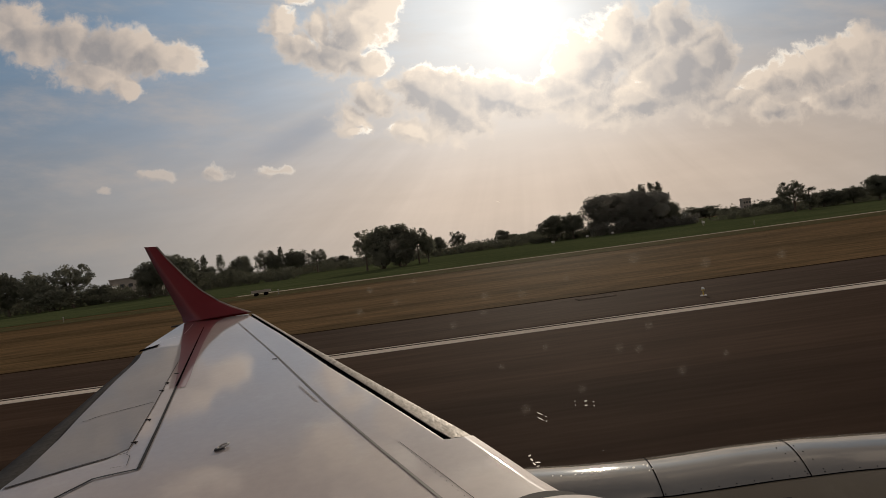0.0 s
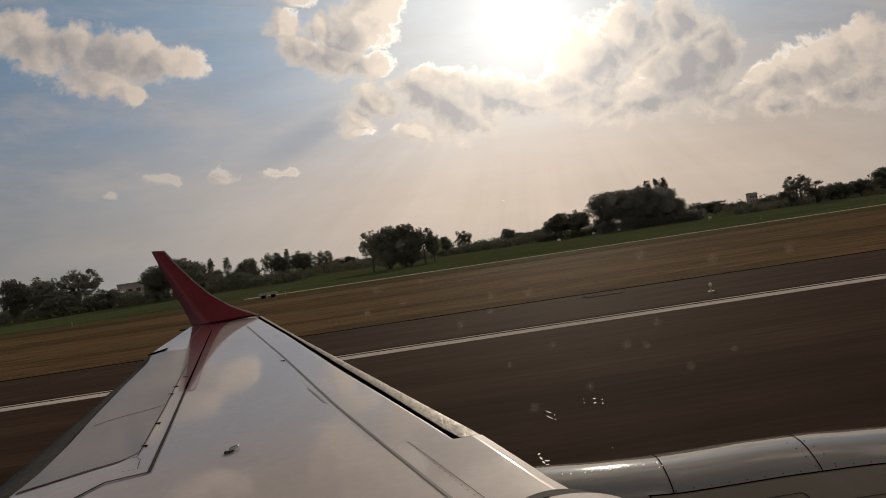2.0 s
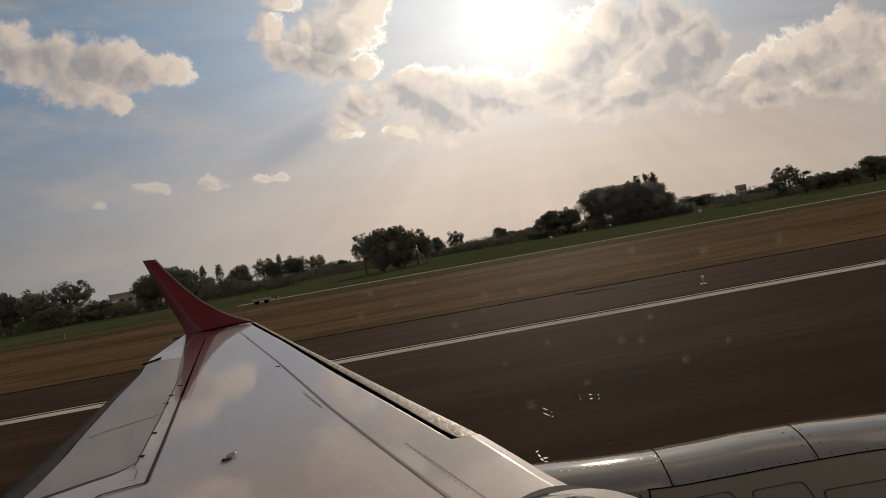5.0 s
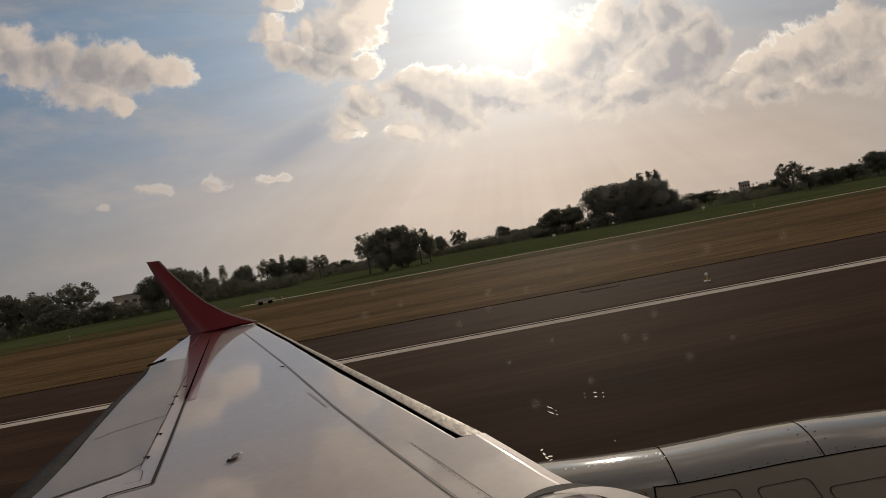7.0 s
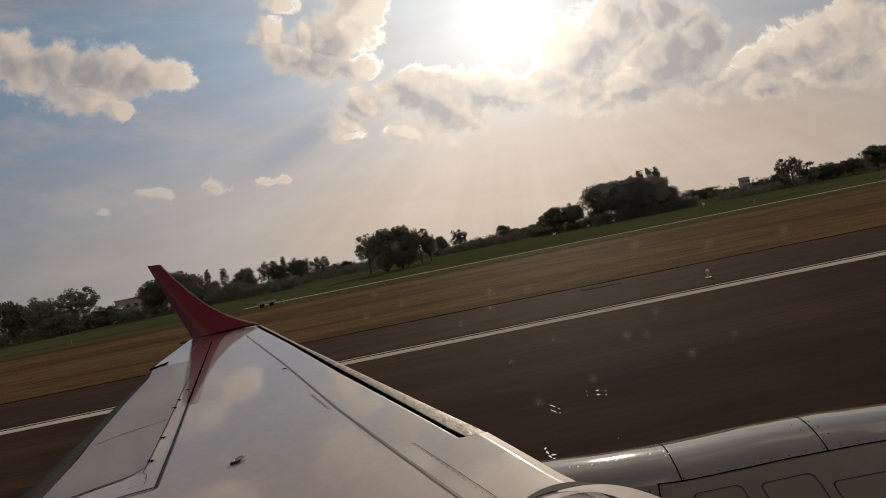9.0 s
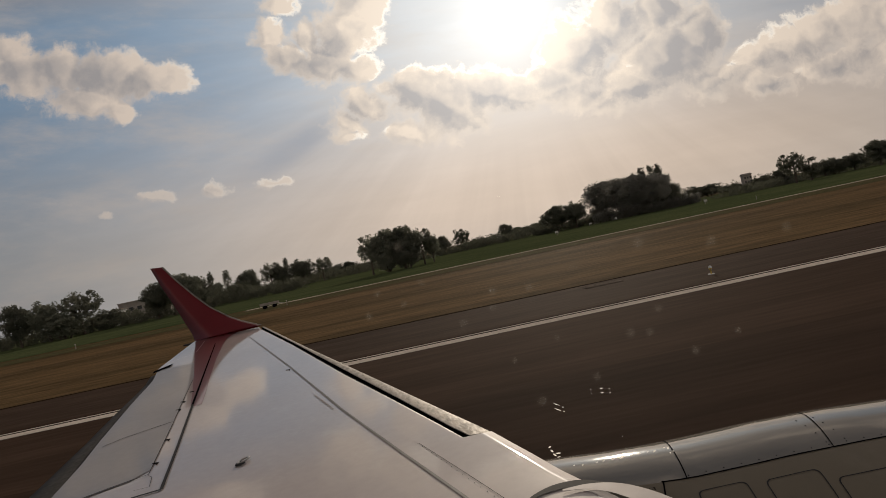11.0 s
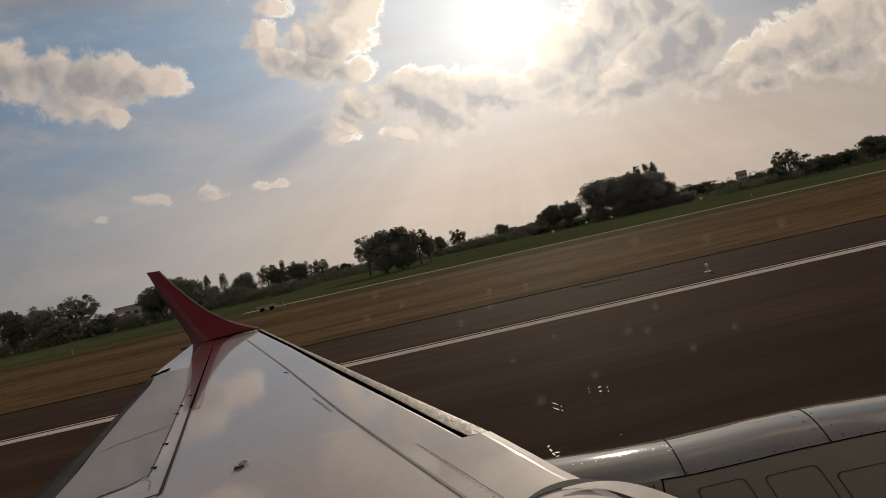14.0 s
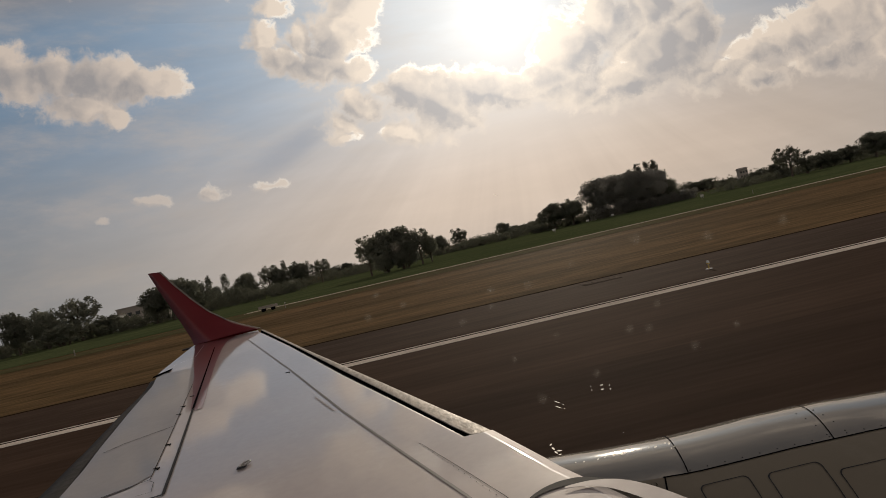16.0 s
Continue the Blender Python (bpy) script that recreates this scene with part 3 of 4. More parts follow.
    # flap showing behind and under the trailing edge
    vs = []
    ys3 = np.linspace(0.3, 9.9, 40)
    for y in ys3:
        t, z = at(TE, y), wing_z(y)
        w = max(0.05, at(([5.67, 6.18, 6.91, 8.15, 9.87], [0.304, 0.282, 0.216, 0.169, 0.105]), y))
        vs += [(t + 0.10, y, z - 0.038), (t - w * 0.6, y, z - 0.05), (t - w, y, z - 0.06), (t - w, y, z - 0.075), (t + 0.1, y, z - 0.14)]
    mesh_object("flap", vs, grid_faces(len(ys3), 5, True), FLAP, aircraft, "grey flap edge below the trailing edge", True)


build_wing()


def edge_cap():
    """Bare metal nose of the fixed leading edge, inboard of the slat."""
    vs, ys = [], np.linspace(2.7, 4.79, 24)
    for y in ys:
        le, z = at(LE, y), wing_z(y)
        vs += [(le - 0.06 * (1 - math.cos((1 - k) * math.pi / 2)) + 0.003, y, z - 0.048 * (1 - math.sin(k * math.pi / 2)) + 0.002) for k in (-0.3, -0.1, 0.1, 0.3, 0.45, 0.6)]
    mesh_object("leading_edge", vs, grid_faces(24, 6), NOSE, aircraft, "dull bare metal leading edge", True)


edge_cap()


def rounded(pts, steps=6):
    """Points of a smooth curve through the given ones."""
    out = []
    ext = [pts[0]] + list(pts) + [pts[-1]]
    for p, q, r, t in zip(ext, ext[1:], ext[2:], ext[3:]):
        for i in range(steps):
            k = i / steps
            out.append(tuple(0.5 * (2 * b + (c - a) * k + (2 * a - 5 * b + 4 * c - d) * k * k + (3 * b - a - 3 * c + d) * k ** 3) for a, b, c, d in zip(p, q, r, t)))
    return out + [pts[-1]]


ribbon("hinge_seal", [(-3.606, 11.24), (-3.085, 8.92), (-2.752, 7.44)], 0.03, BLACK, aircraft, 0.0065, "black rubber hinge seal", [0.014, 0.022, 0.026])
ribbon("hinge_seal", [(-2.752, 7.44), (-2.428, 6.02), (-2.216, 5.058)], 0.03, HINGE_COVE, aircraft, 0.005, "dark grey rubber hinge seal", [0.024, 0.025, 0.027])
ribbon("hinge_seal", [(-2.216, 5.058), (-2.366, 5.024), (-2.503, 4.985), (-2.69, 4.61)], 0.028, HINGE_COVE, aircraft, 0.005)
ribbon("panel_joint", [(-3.164, 8.722), (-2.932, 7.644), (-2.744, 6.8), (-2.6, 6.114), (-2.461, 5.455)], 0.0055, THIN, aircraft, 0.0048)
ribbon("panel_joint", [(-2.461, 5.455), (-2.737, 5.324), (-2.946, 5.186), (-3.16, 5.05)], 0.009, THIN, aircraft, 0.0048)
ribbon("panel_joint", [(-2.782, 6.908), (-3.01, 6.777), (-3.185, 6.672), (-3.309, 6.531)], 0.010, THIN, aircraft, 0.0048)
ribbon("sealant_line", [(-3.05, 11.22), (-1.882, 8.35), (-0.990, 6.06), (-0.455, 4.785), (-0.07, 3.886), (0.31, 2.84)], 0.023, SEALANT, aircraft, 0.005, "grey sealant line", [0.010, 0.016, 0.018, 0.020, 0.020, 0.020])
ribbon("panel_joint", [(-0.326, 4.87), (-0.094, 4.325), (0.128, 3.792), (0.31, 3.29)], 0.004, THIN, aircraft)
ribbon("panel_joint", [(-2.456, 5.43), (-2.403, 5.372), (-2.345, 5.168), (-2.46, 5.154)], 0.005, SEAL, aircraft, 0.0048)
# inboard slat: its cove's shade painted as a dark ribbon, pale lip in front
cove = rounded([(0.20, 3.60, 0.006), (0.30, 3.70, 0.035), (0.42, 3.75, 0.065), (0.54, 3.745, 0.075), (0.64, 3.69, 0.05), (0.70, 3.62, 0.012)])
ribbon("cove_shade", [p[:2] for p in cove], 0.04, HINGE_COVE, aircraft, 0.006, "dark curved ribbon painted for the inboard slat's cove shade", [p[2] for p in cove])
lip = rounded([(0.45, 3.69, 0.015), (0.58, 3.67, 0.06), (0.70, 3.60, 0.10), (0.80, 3.47, 0.12), (0.90, 3.28, 0.12), (0.98, 3.10, 0.11)])
ribbon("inboard_slat", [p[:2] for p in lip], 0.09, WHITE, aircraft, 0.012, "pale lip of the inboard slat", [p[2] for p in lip])


def stripe_sheet():
    """Red paint that runs from the winglet's root on to the wing, between two edges along the span."""
    ys = np.linspace(7.37, 12.04, 36)
    aft = ([7.37, 7.99, 9.33, 10.44, 12.13], [-2.754, -2.934, -3.34, -3.689, -4.20])
    fwd = ([7.37, 7.86, 8.75, 9.94, 11.03, 11.6, 12.06], [-2.634, -2.736, -2.953, -3.211, -3.419, -3.50, -3.44])
    vs = []
    for y in ys:
        a, b = at(aft, y), at(fwd, y)
        c = at(LE, y) - at(TE, y)
        for k in range(5):
            x = a + (b - a) * k / 4
            s = (at(GAP_IN, y) - x) / c
            vs.append((x, y, wing_z(y) - 0.006 * max(0, min(1, s)) ** 4 + 0.0035))
    mesh_object("paint_stripe", vs, grid_faces(36, 5), STRIPE, aircraft, "red painted stripe running in from the winglet", True)


stripe_sheet()


def build_winglet():
    """A blended winglet: it leaves the wing flat, bends up and sweeps back to a cropped tip."""
    t = np.linspace(0, 1, 24)
    key = [0, 0.15, 0.3, 0.45, 0.6, 0.8, 1.0]
    lx = np.interp(t, key, [-3.02, -3.35, -3.61, -3.94, -4.205, -4.53, -4.79])
    lz = np.interp(t, key, [3.19, 3.32, 3.445, 3.67, 3.92, 4.26, 4.56])
    tx = np.interp(t, key, [-4.19, -4.255, -4.365, -4.49, -4.635, -4.84, -5.02])
    tz = np.interp(t, key, [3.16, 3.275, 3.434, 3.65, 3.905, 4.25, 4.58])
    vs = []
    for i, s in enumerate(t):
        y = 12.03 + 0.87 * s
        for u, th in ((0, 0), (0.08, 0.35), (0.3, 0.5), (0.65, 0.3), (1, 0.03), (0.65, -0.3), (0.3, -0.5), (0.08, -0.35)):
            w = 0.085 * th * (1 - 0.5 * s)
            vs.append((lx[i] + (tx[i] - lx[i]) * u, y - w * 0.75, lz[i] + (tz[i] - lz[i]) * u + w * 0.4 * (1 - s)))
    faces = grid_faces(24, 8, True) + [tuple(range(23 * 8, 24 * 8))]
    wl = mesh_object("winglet", vs, faces, RED, aircraft, "swept red winglet with a pale leading edge", True)
    vs = []
    for i, s in enumerate(t):
        y = 12.03 + 0.87 * s
        for a, du in ((0, -0.006), (1, 0.006), (2, 0.016)):
            w = (0.0, 0.022, 0.03)[a]
            vs.append((lx[i] - du, y - w * 0.9, lz[i] + 0.006 - 0.002 * a))
    mesh_object("leading_edge", vs, grid_faces(24, 3), SLAT, wl, "pale bare metal leading edge", True)
    bm = bmesh.new()
    tube(bm, (-4.20, 12.06, 3.12), (-4.42, 12.08, 3.12), 0.03, 0.012)
    part("static_wick", bm, SEAL, aircraft)


build_winglet()


def tip_notch():
    """Dark step where the aileron ends short of the wing tip."""
    z = wing_z(10.2)
    mesh_object("aileron_gap", [(-4.10, 9.92, z - 0.02), (-3.93, 10.22, z + 0.006), (-3.90, 10.02, z - 0.01), (-4.06, 9.75, z - 0.036)], [(0, 1, 2, 3)], BLACK, aircraft, "dark gap at the aileron's end")


tip_notch()
ribbon("panel_joint", [(-3.769, 10.774), (-3.923, 11.704)], 0.012, FAINT, aircraft, 0.0065, "pale worn joint across the red stripe")
ribbon("panel_joint", [(-3.79, 10.70), (-4.02, 10.395)], 0.006, FAINT, aircraft, 0.004)


def tie_ring():
    """Fitting with a bright folded loop on the upper skin."""
    cx, cy = -1.665, 5.27
    z = wing_z(cy)
    turn = Matrix.Translation((cx, cy, z)) @ Matrix.Rotation(math.atan2(0.127, 0.097), 4, "Z")
    bm = bmesh.new()
    bmesh.ops.create_cone(bm, cap_ends=True, segments=20, radius1=0.030, radius2=0.024, depth=0.012, matrix=turn @ Matrix.Translation((-0.035, 0, 0.006)) @ Matrix.Diagonal((1.5, 1, 1, 1)))
    base = part("life_line_fitting", bm, SEAL, aircraft, "small dark fitting with a loop on the wing skin")
    vs, m, k = [], 24, 8
    for i in range(m):
        a = 2 * math.pi * i / m
        for j in range(k):
            b = 2 * math.pi * j / k
            r = 0.026 + 0.0065 * math.cos(b)
            vs.append(turn @ Vector((1.75 * r * math.cos(a), r * math.sin(a), 0.010 + 0.006 * (1 + math.cos(a)) + 0.0065 * math.sin(b))))
    fs = [(i * k + j, i * k + (j + 1) % k, (i + 1) % m * k + (j + 1) % k, (i + 1) % m * k + j) for i in range(m) for j in range(k)]
    mesh_object("loop", vs, fs, STEEL, base, "bright steel loop", True)


tie_ring()
for bx, by in ((-2.97, 8.08), (-2.94, 7.67), (-2.88, 7.35), (-2.63, 6.32), (-2.51, 5.71), (-1.86, 8.15)):
    bm = bmesh.new()
    z = wing_z(by)
    box(bm, bx - 0.022, by - 0.005, z - 0.01, bx + 0.032, by + 0.005, z + 0.006, 0.002)
    box(bm, bx + 0.024, by - 0.040, z - 0.01, bx + 0.032, by + 0.005, z + 0.006, 0.002)
    part("hinge_bracket", bm, THIN, aircraft)
for i in range(7):
    ribbon("placard_bar", [(-1.335 + 0.26 * i / 7, 6.75 - 0.62 * i / 7), (-1.335 + 0.26 * (i + 0.6) / 7, 6.75 - 0.62 * (i + 0.6) / 7)], 0.022, FAINT, aircraft)
for i in range(16):
    k = i / 15
    bm = bmesh.new()
    x, y = -0.30 + 0.45 * k, 4.87 - 1.13 * k
    bmesh.ops.create_cone(bm, cap_ends=True, segments=8, radius1=0.0028, radius2=0.0026, depth=0.003, matrix=Matrix.Translation((x - 0.03, y, wing_z(y) + 0.002)))
    part("rivet", bm, SEAL, aircraft)

# engine under the wing
ENG_Y, ENG_Z = 3.9, 1.552
ENG_R = ([-0.6, 0.2, 0.5, 0.8, 1.1, 1.4, 1.65, 2.1, 2.6, 3.2, 3.5, 3.66], [0.85, 0.882, 0.897, 0.905, 0.922, 0.922, 0.925, 0.915, 0.880, 0.83, 0.765, 0.68])


def nacelle_point(x, angle, lift=0.0):
    """angle in degrees from straight up, towards the cabin."""
    r = at(ENG_R, x) + lift
    a = radians(angle)
    aft = 0.34 * min(1.0, max(0.0, (1.1 - x) / 1.0))      # the tail of the cowling leans outboard, under the wing
    return (x, ENG_Y + aft - r * math.sin(a), ENG_Z + r * math.cos(a))


def shell(name, x0, x1, a0, a1, mat, parent, label, nx=24, na=48, lift=0.0):
    vs = []
    for k in np.linspace(0, 1, nx):
        for a in np.linspace(a0, a1, na):
            start = max(x0, at(LE, nacelle_point(0.6, a)[1]) - 0.22) if abs(a) < 80 else x0
            vs.append(nacelle_point(start + (x1 - start) * k, a, lift))
    return mesh_object(name, vs, grid_faces(nx, na), mat, parent, label, True)


def build_nacelle():
    split = 20.6
    upper = shell("upper_cowl", -0.6, 3.66, -150, split, SILVER, aircraft, "satin silver upper engine cowling", 40, 64)
    lower = shell("lower_cowl", -0.6, 3.66, split, 210, COWL, aircraft, "light grey lower engine cowling", 40, 64)
    for x, tilt in ((1.084, 0.17), (1.87, 0.26)):
        vs = []
        for a in np.linspace(-60, split, 30):
            k = x + tilt * (split - a) / 80
            vs += [nacelle_point(k - 0.0028, a, 0.003), nacelle_point(k + 0.0028, a, 0.003)]
        mesh_object("cowl_seam", vs, grid_faces(30, 2), BLACK, upper)
    vs = []
    for x in np.linspace(0.96, 3.6, 30):
        vs += [nacelle_point(x, split - 0.28, 0.003), nacelle_point(x, split + 0.28, 0.003)]
    mesh_object("cowl_split", vs, grid_faces(30, 2), BLACK, lower)
    for i in range(24):
        x = 1.1 + i * 0.095
        bm = bmesh.new()
        bmesh.ops.create_icosphere(bm, subdivisions=1, radius=0.0042, matrix=Matrix.Translation(nacelle_point(x, split - 1.6, 0.0)))
        part("fastener", bm, SEAL, upper)
    for k in range(8):
        bm = bmesh.new()
        bmesh.ops.create_icosphere(bm, subdivisions=1, radius=0.0042, matrix=Matrix.Translation(nacelle_point(1.86 + 0.10 * (k % 2), split - 3 - 6 * (k // 2), 0.0)))
        part("fastener", bm, SEAL, upper)

    def outline(x0, x1, a0, a1, round_x=0.03, round_a=2.0):
        """A rounded rectangular panel edge on the lower cowl."""
        pts = []
        for cx, ca, q in ((x1 - round_x, a0 + round_a, 0), (x1 - round_x, a1 - round_a, 1), (x0 + round_x, a1 - round_a, 2), (x0 + round_x, a0 + round_a, 3)):
            for s in range(5):
                th = (q - 1 + s / 4) * math.pi / 2
                pts.append((cx + round_x * math.cos(th), ca + round_a * math.sin(th)))
        ring = pts + pts[:1]
        pts = [(p[0] + (q[0] - p[0]) * k / 6, p[1] + (q[1] - p[1]) * k / 6) for p, q in zip(ring, ring[1:]) for k in range(6)]
        vs = []
        for i, (px, pa) in enumerate(pts + pts[:1]):
            mx, ma = (x0 + x1) / 2, (a0 + a1) / 2
            k = 0.006
            vs += [nacelle_point(px, pa, 0.003), nacelle_point(px - math.copysign(k, px - mx), pa - math.copysign(0.3, pa - ma), 0.003)]
        mesh_object("panel_edge", vs, grid_faces(len(pts) + 1, 2), SEAL, lower)

    outline(1.09, 1.345, 26.5, 44)
    outline(1.43, 1.71, 27.9, 46)
    outline(1.76, 2.4, 32.5, 52)
    vs = []
    for a in np.linspace(split, 60, 12):
        vs += [nacelle_point(0.965 - 0.004 * (a - split), a, 0.003), nacelle_point(0.973 - 0.004 * (a - split), a, 0.003)]
    mesh_object("cowl_seam", vs, grid_faces(12, 2), BLACK, lower)
    text = bpy.data.curves.new("stencil", "FONT")
    text.body, text.size, text.align_x = "1-3", 0.030, "CENTER"
    ob = new("stencil", text)
    ob.matrix_world = Matrix.Translation(nacelle_point(0.90, 24.0, 0.004)) @ Matrix.Rotation(radians(24.0), 4, "X")
    bpy.context.view_layer.update()
    flat = bpy.data.meshes.new_from_object(ob)
    flat.materials.append(BLACK)
    m = ob.matrix_world.copy()
    bpy.data.objects.remove(ob)
    ob = new("stencil", flat)
    ob.matrix_world = m
    ob.parent = lower
    tagged(ob, "black stencilled characters")
    bm = bmesh.new()
    box(bm, 0.80, -0.006, 0.0, 0.865, 0.006, 0.003)
    bmesh.ops.transform(bm, verts=bm.verts, matrix=Matrix.Translation(nacelle_point(0.0, 23.0, 0.003)) @ Matrix.Rotation(radians(23.0), 4, "X"))
    part("stencil_bar", bm, BLACK, lower)
    # intake lip and dark inside
    lip = [(math.cos(b), math.sin(b)) for b in np.linspace(0, math.pi, 9)]
    vs = []
    for a in np.linspace(0, 2 * math.pi, 49):
        for cx, cr in lip:
            r = 0.64 + 0.045 * cx
            vs.append((3.66 + 0.07 * cr, ENG_Y - r * math.sin(a), ENG_Z + r * math.cos(a)))
    mesh_object("intake_lip", vs, grid_faces(49, 9), SILVER, aircraft, "polished metal intake lip", True)
    bm = bmesh.new()
    tube(bm, (2.9, ENG_Y, ENG_Z), (3.6, ENG_Y, ENG_Z), 0.60, 0.60, 32)
    part("intake", bm, BLACK, aircraft, "dark engine intake")
    # pylon between cowling and wing
    vs = []
    for x in np.linspace(-1.6, 0.3, 16):
        k = (x + 1.6) / 1.9
        top = wing_z(ENG_Y) - 0.05 + 0.02 * k
        for s in np.linspace(-1, 1, 9):
            vs.append((x, ENG_Y + 0.22 * s * (1 - 0.5 * k), top - 0.16 * s * s))
        vs.append((x, ENG_Y + 0.25, 1.6))
        vs.append((x, ENG_Y - 0.25, 1.6))
    mesh_object("pylon", vs, grid_faces(16, 11, True), WHITE, aircraft, "white engine pylon", True)


build_nacelle()


def build_fuselage():
    """The tube of the cabin, with the one window opening through which the wing is seen."""
    cy, cz, r = -1.38, 3.25, 1.52
    xs = sorted({*np.round(np.linspace(-15, 12, 28), 3), -0.45, -0.16, -0.08, 0, 0.08, 0.16, 0.45})
    ang = sorted({*np.round(np.linspace(-180, 172.5, 48), 2), 8.0, 14.0, 17.5, 21.0, 24.5, 28.0, 31.5, 37.0})
    for name, rad, mat, lab in (("fuselage_skin", r, HULL, "unseen fuselage skin, greyed to darken its reflection"), ("cabin_liner", r - 0.06, LINER, "pale cabin liner")):
        vs = [(x, cy + rad * math.cos(radians(a)), cz + rad * math.sin(radians(a))) for x in xs for a in ang]
        fs = []
        nv = len(ang)
        for i in range(len(xs) - 1):
            for j in range(nv):
                mx, ma = (xs[i] + xs[i + 1]) / 2, ang[j] + 1.5
                if abs(mx) < 0.16 and 14.0 <= ma < 31.5:
                    continue
                fs.append((i * nv + j, i * nv + (j + 1) % nv, (i + 1) * nv + (j + 1) % nv, (i + 1) * nv + j))
        mesh_object(name, vs, fs, mat, aircraft, lab, True)
    for x, n in ((-15, "rear_bulkhead"), (12, "front_bulkhead")):
        bm = bmesh.new()
        tube(bm, (x - 0.02, cy, cz), (x + 0.02, cy, cz), r - 0.07, r - 0.07, 32)
        part(n, bm, LINER, aircraft)


build_fuselage()
for wx, wy in ((-1.9, 1.2), (-1.9, -4.0), (10.5, -1.4)):
    bm = bmesh.new()
    tube(bm, (wx, wy - 0.17, 0.5), (wx, wy + 0.17, 0.5), 0.5, 0.5, 28)
    wheel = part("wheel", bm, BLACK, aircraft, "black landing gear tyre")
    bm = bmesh.new()
    tube(bm, (wx, wy, 0.5), (wx, wy, 1.95), 0.09, 0.11, 12)
    part("landing_leg", bm, STEEL, aircraft)

# ---------------------------------------------------------------- trees


def leaf_cloud(rng, clumps, leaves, size, flat=1.0):
    """Vertices and faces of leaf blades scattered in clumps: (centre, radius) each."""
    vs, fs = [], []
    for (cx, cy, cz), cr in clumps:
        for _ in range(leaves):
            d = rng.normal(size=3)
            d /= np.linalg.norm(d)
            p = np.array((cx, cy, cz)) + d * cr * rng.uniform(0.35, 1.08) * np.array((1, 1, flat))
            a = rng.normal(size=3)
            a /= np.linalg.norm(a)
            b = np.cross(a, rng.normal(size=3))
            b /= np.linalg.norm(b)
            s = size * rng.uniform(0.6, 1.4)
            k = len(vs)
            vs += [p - a * s, p + b * s * 0.55, p + a * s, p - b * s * 0.55]
            fs.append((k, k + 1, k + 2, k + 3))
    return vs, fs


def make_tree(name, seed, kind, label, category):
    """A tree ten metres high and about eight wide (poplars and conifers less), standing at the origin."""
    rng = np.random.default_rng(seed)
    tree = thing(name, pose(0, 0, 0), label, category, "trees beyond the airfield")
    bm = bmesh.new()
    clumps = []
    mat = LEAF
    if kind in "ra":
        low, mid, rx, rz = (1.6, 5.5, 3.9, 4.4) if kind == "r" else (2.6, 6.2, 3.9, 3.7)
        count = 80 if kind == "r" else 48
        tube(bm, (0, 0, 0), (0.1, 0, 4.5), 0.30, 0.18)
        tube(bm, (0.1, 0, 4.4), (0.0, 0.1, 8.6), 0.18, 0.04)
        for i in range(9):
            a = i * 2.4 + rng.uniform(-0.3, 0.3)
            z0 = rng.uniform(2.2, 5.5)
            tube(bm, (0.05, 0, z0), (2.6 * math.cos(a), 2.6 * math.sin(a), z0 + rng.uniform(1.2, 3.0)), 0.11, 0.03, 6)
        for i in range(count):
            d = rng.normal(size=3)
            d /= np.linalg.norm(d)
            k = rng.uniform(0.45, 0.97) if kind == "r" else rng.uniform(0.3, 1.05)
            q = d * k * np.array((rx, rx, rz)) * 0.86
            cr = rng.uniform(0.75, 1.25) if kind == "r" else rng.uniform(0.5, 1.0)
            clumps.append(((q[0], q[1], mid + q[2]), cr))
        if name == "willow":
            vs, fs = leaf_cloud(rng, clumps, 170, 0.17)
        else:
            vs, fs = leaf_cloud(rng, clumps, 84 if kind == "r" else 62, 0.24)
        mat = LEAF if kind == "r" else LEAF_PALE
        # same crown, in the leaves paled for haze
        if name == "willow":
            mat = HAZE_LEAF
    elif kind == "p":
        tube(bm, (0, 0, 0), (0, 0, 9.0), 0.20, 0.03)
        for i in range(36):
            z = rng.uniform(1.2, 9.6)
            w = 1.35 * math.sin(math.pi * min(1, (z - 0.6) / 9.6)) ** 0.7
            a = rng.uniform(0, 6.28)
            clumps.append(((w * 0.6 * math.cos(a), w * 0.6 * math.sin(a), z), 0.35 + 0.45 * w * rng.uniform(0.5, 1.0)))
        vs, fs = leaf_cloud(rng, clumps, 36, 0.22, 1.5)
    elif kind == "c":
        tube(bm, (0, 0, 0), (0, 0, 9.8), 0.24, 0.02)
        for i in range(60):
            z = 1.0 + 8.9 * (i / 60)
            w = 2.6 * (1 - (z - 1) / 9.2) * rng.uniform(0.7, 1.1)
            a = i * 2.4
            for k in (0.45, 0.9):
                clumps.append(((w * k * math.cos(a), w * k * math.sin(a), z - 0.35 * k * w * 0.5), 0.16 + 0.22 * w * (1.2 - k) + 0.1))
        vs, fs = leaf_cloud(rng, clumps, 20, 0.20, 0.6)
        mat = NEEDLE
    else:
        for i in range(5):
            a = i * 1.3
            tube(bm, (0.6 * math.cos(a), 0.6 * math.sin(a), 0), (2.2 * math.cos(a), 2.2 * math.sin(a), 6), 0.16, 0.04, 6)
        for i in range(74):
            d = rng.normal(size=3)
            d /= np.linalg.norm(d)
            q = d * rng.uniform(0.4, 0.98) * np.array((4.0, 3.2, 4.6)) * 0.9
            clumps.append(((q[0], q[1], 4.7 + q[2] * (1 if q[2] > 0 else 0.95)), rng.uniform(0.7, 1.3)))
        vs, fs = leaf_cloud(rng, clumps, 84, 0.24)
    part("trunk", bm, BARK, tree)
    mesh_object("crown", vs, fs, mat, tree)
    return tree


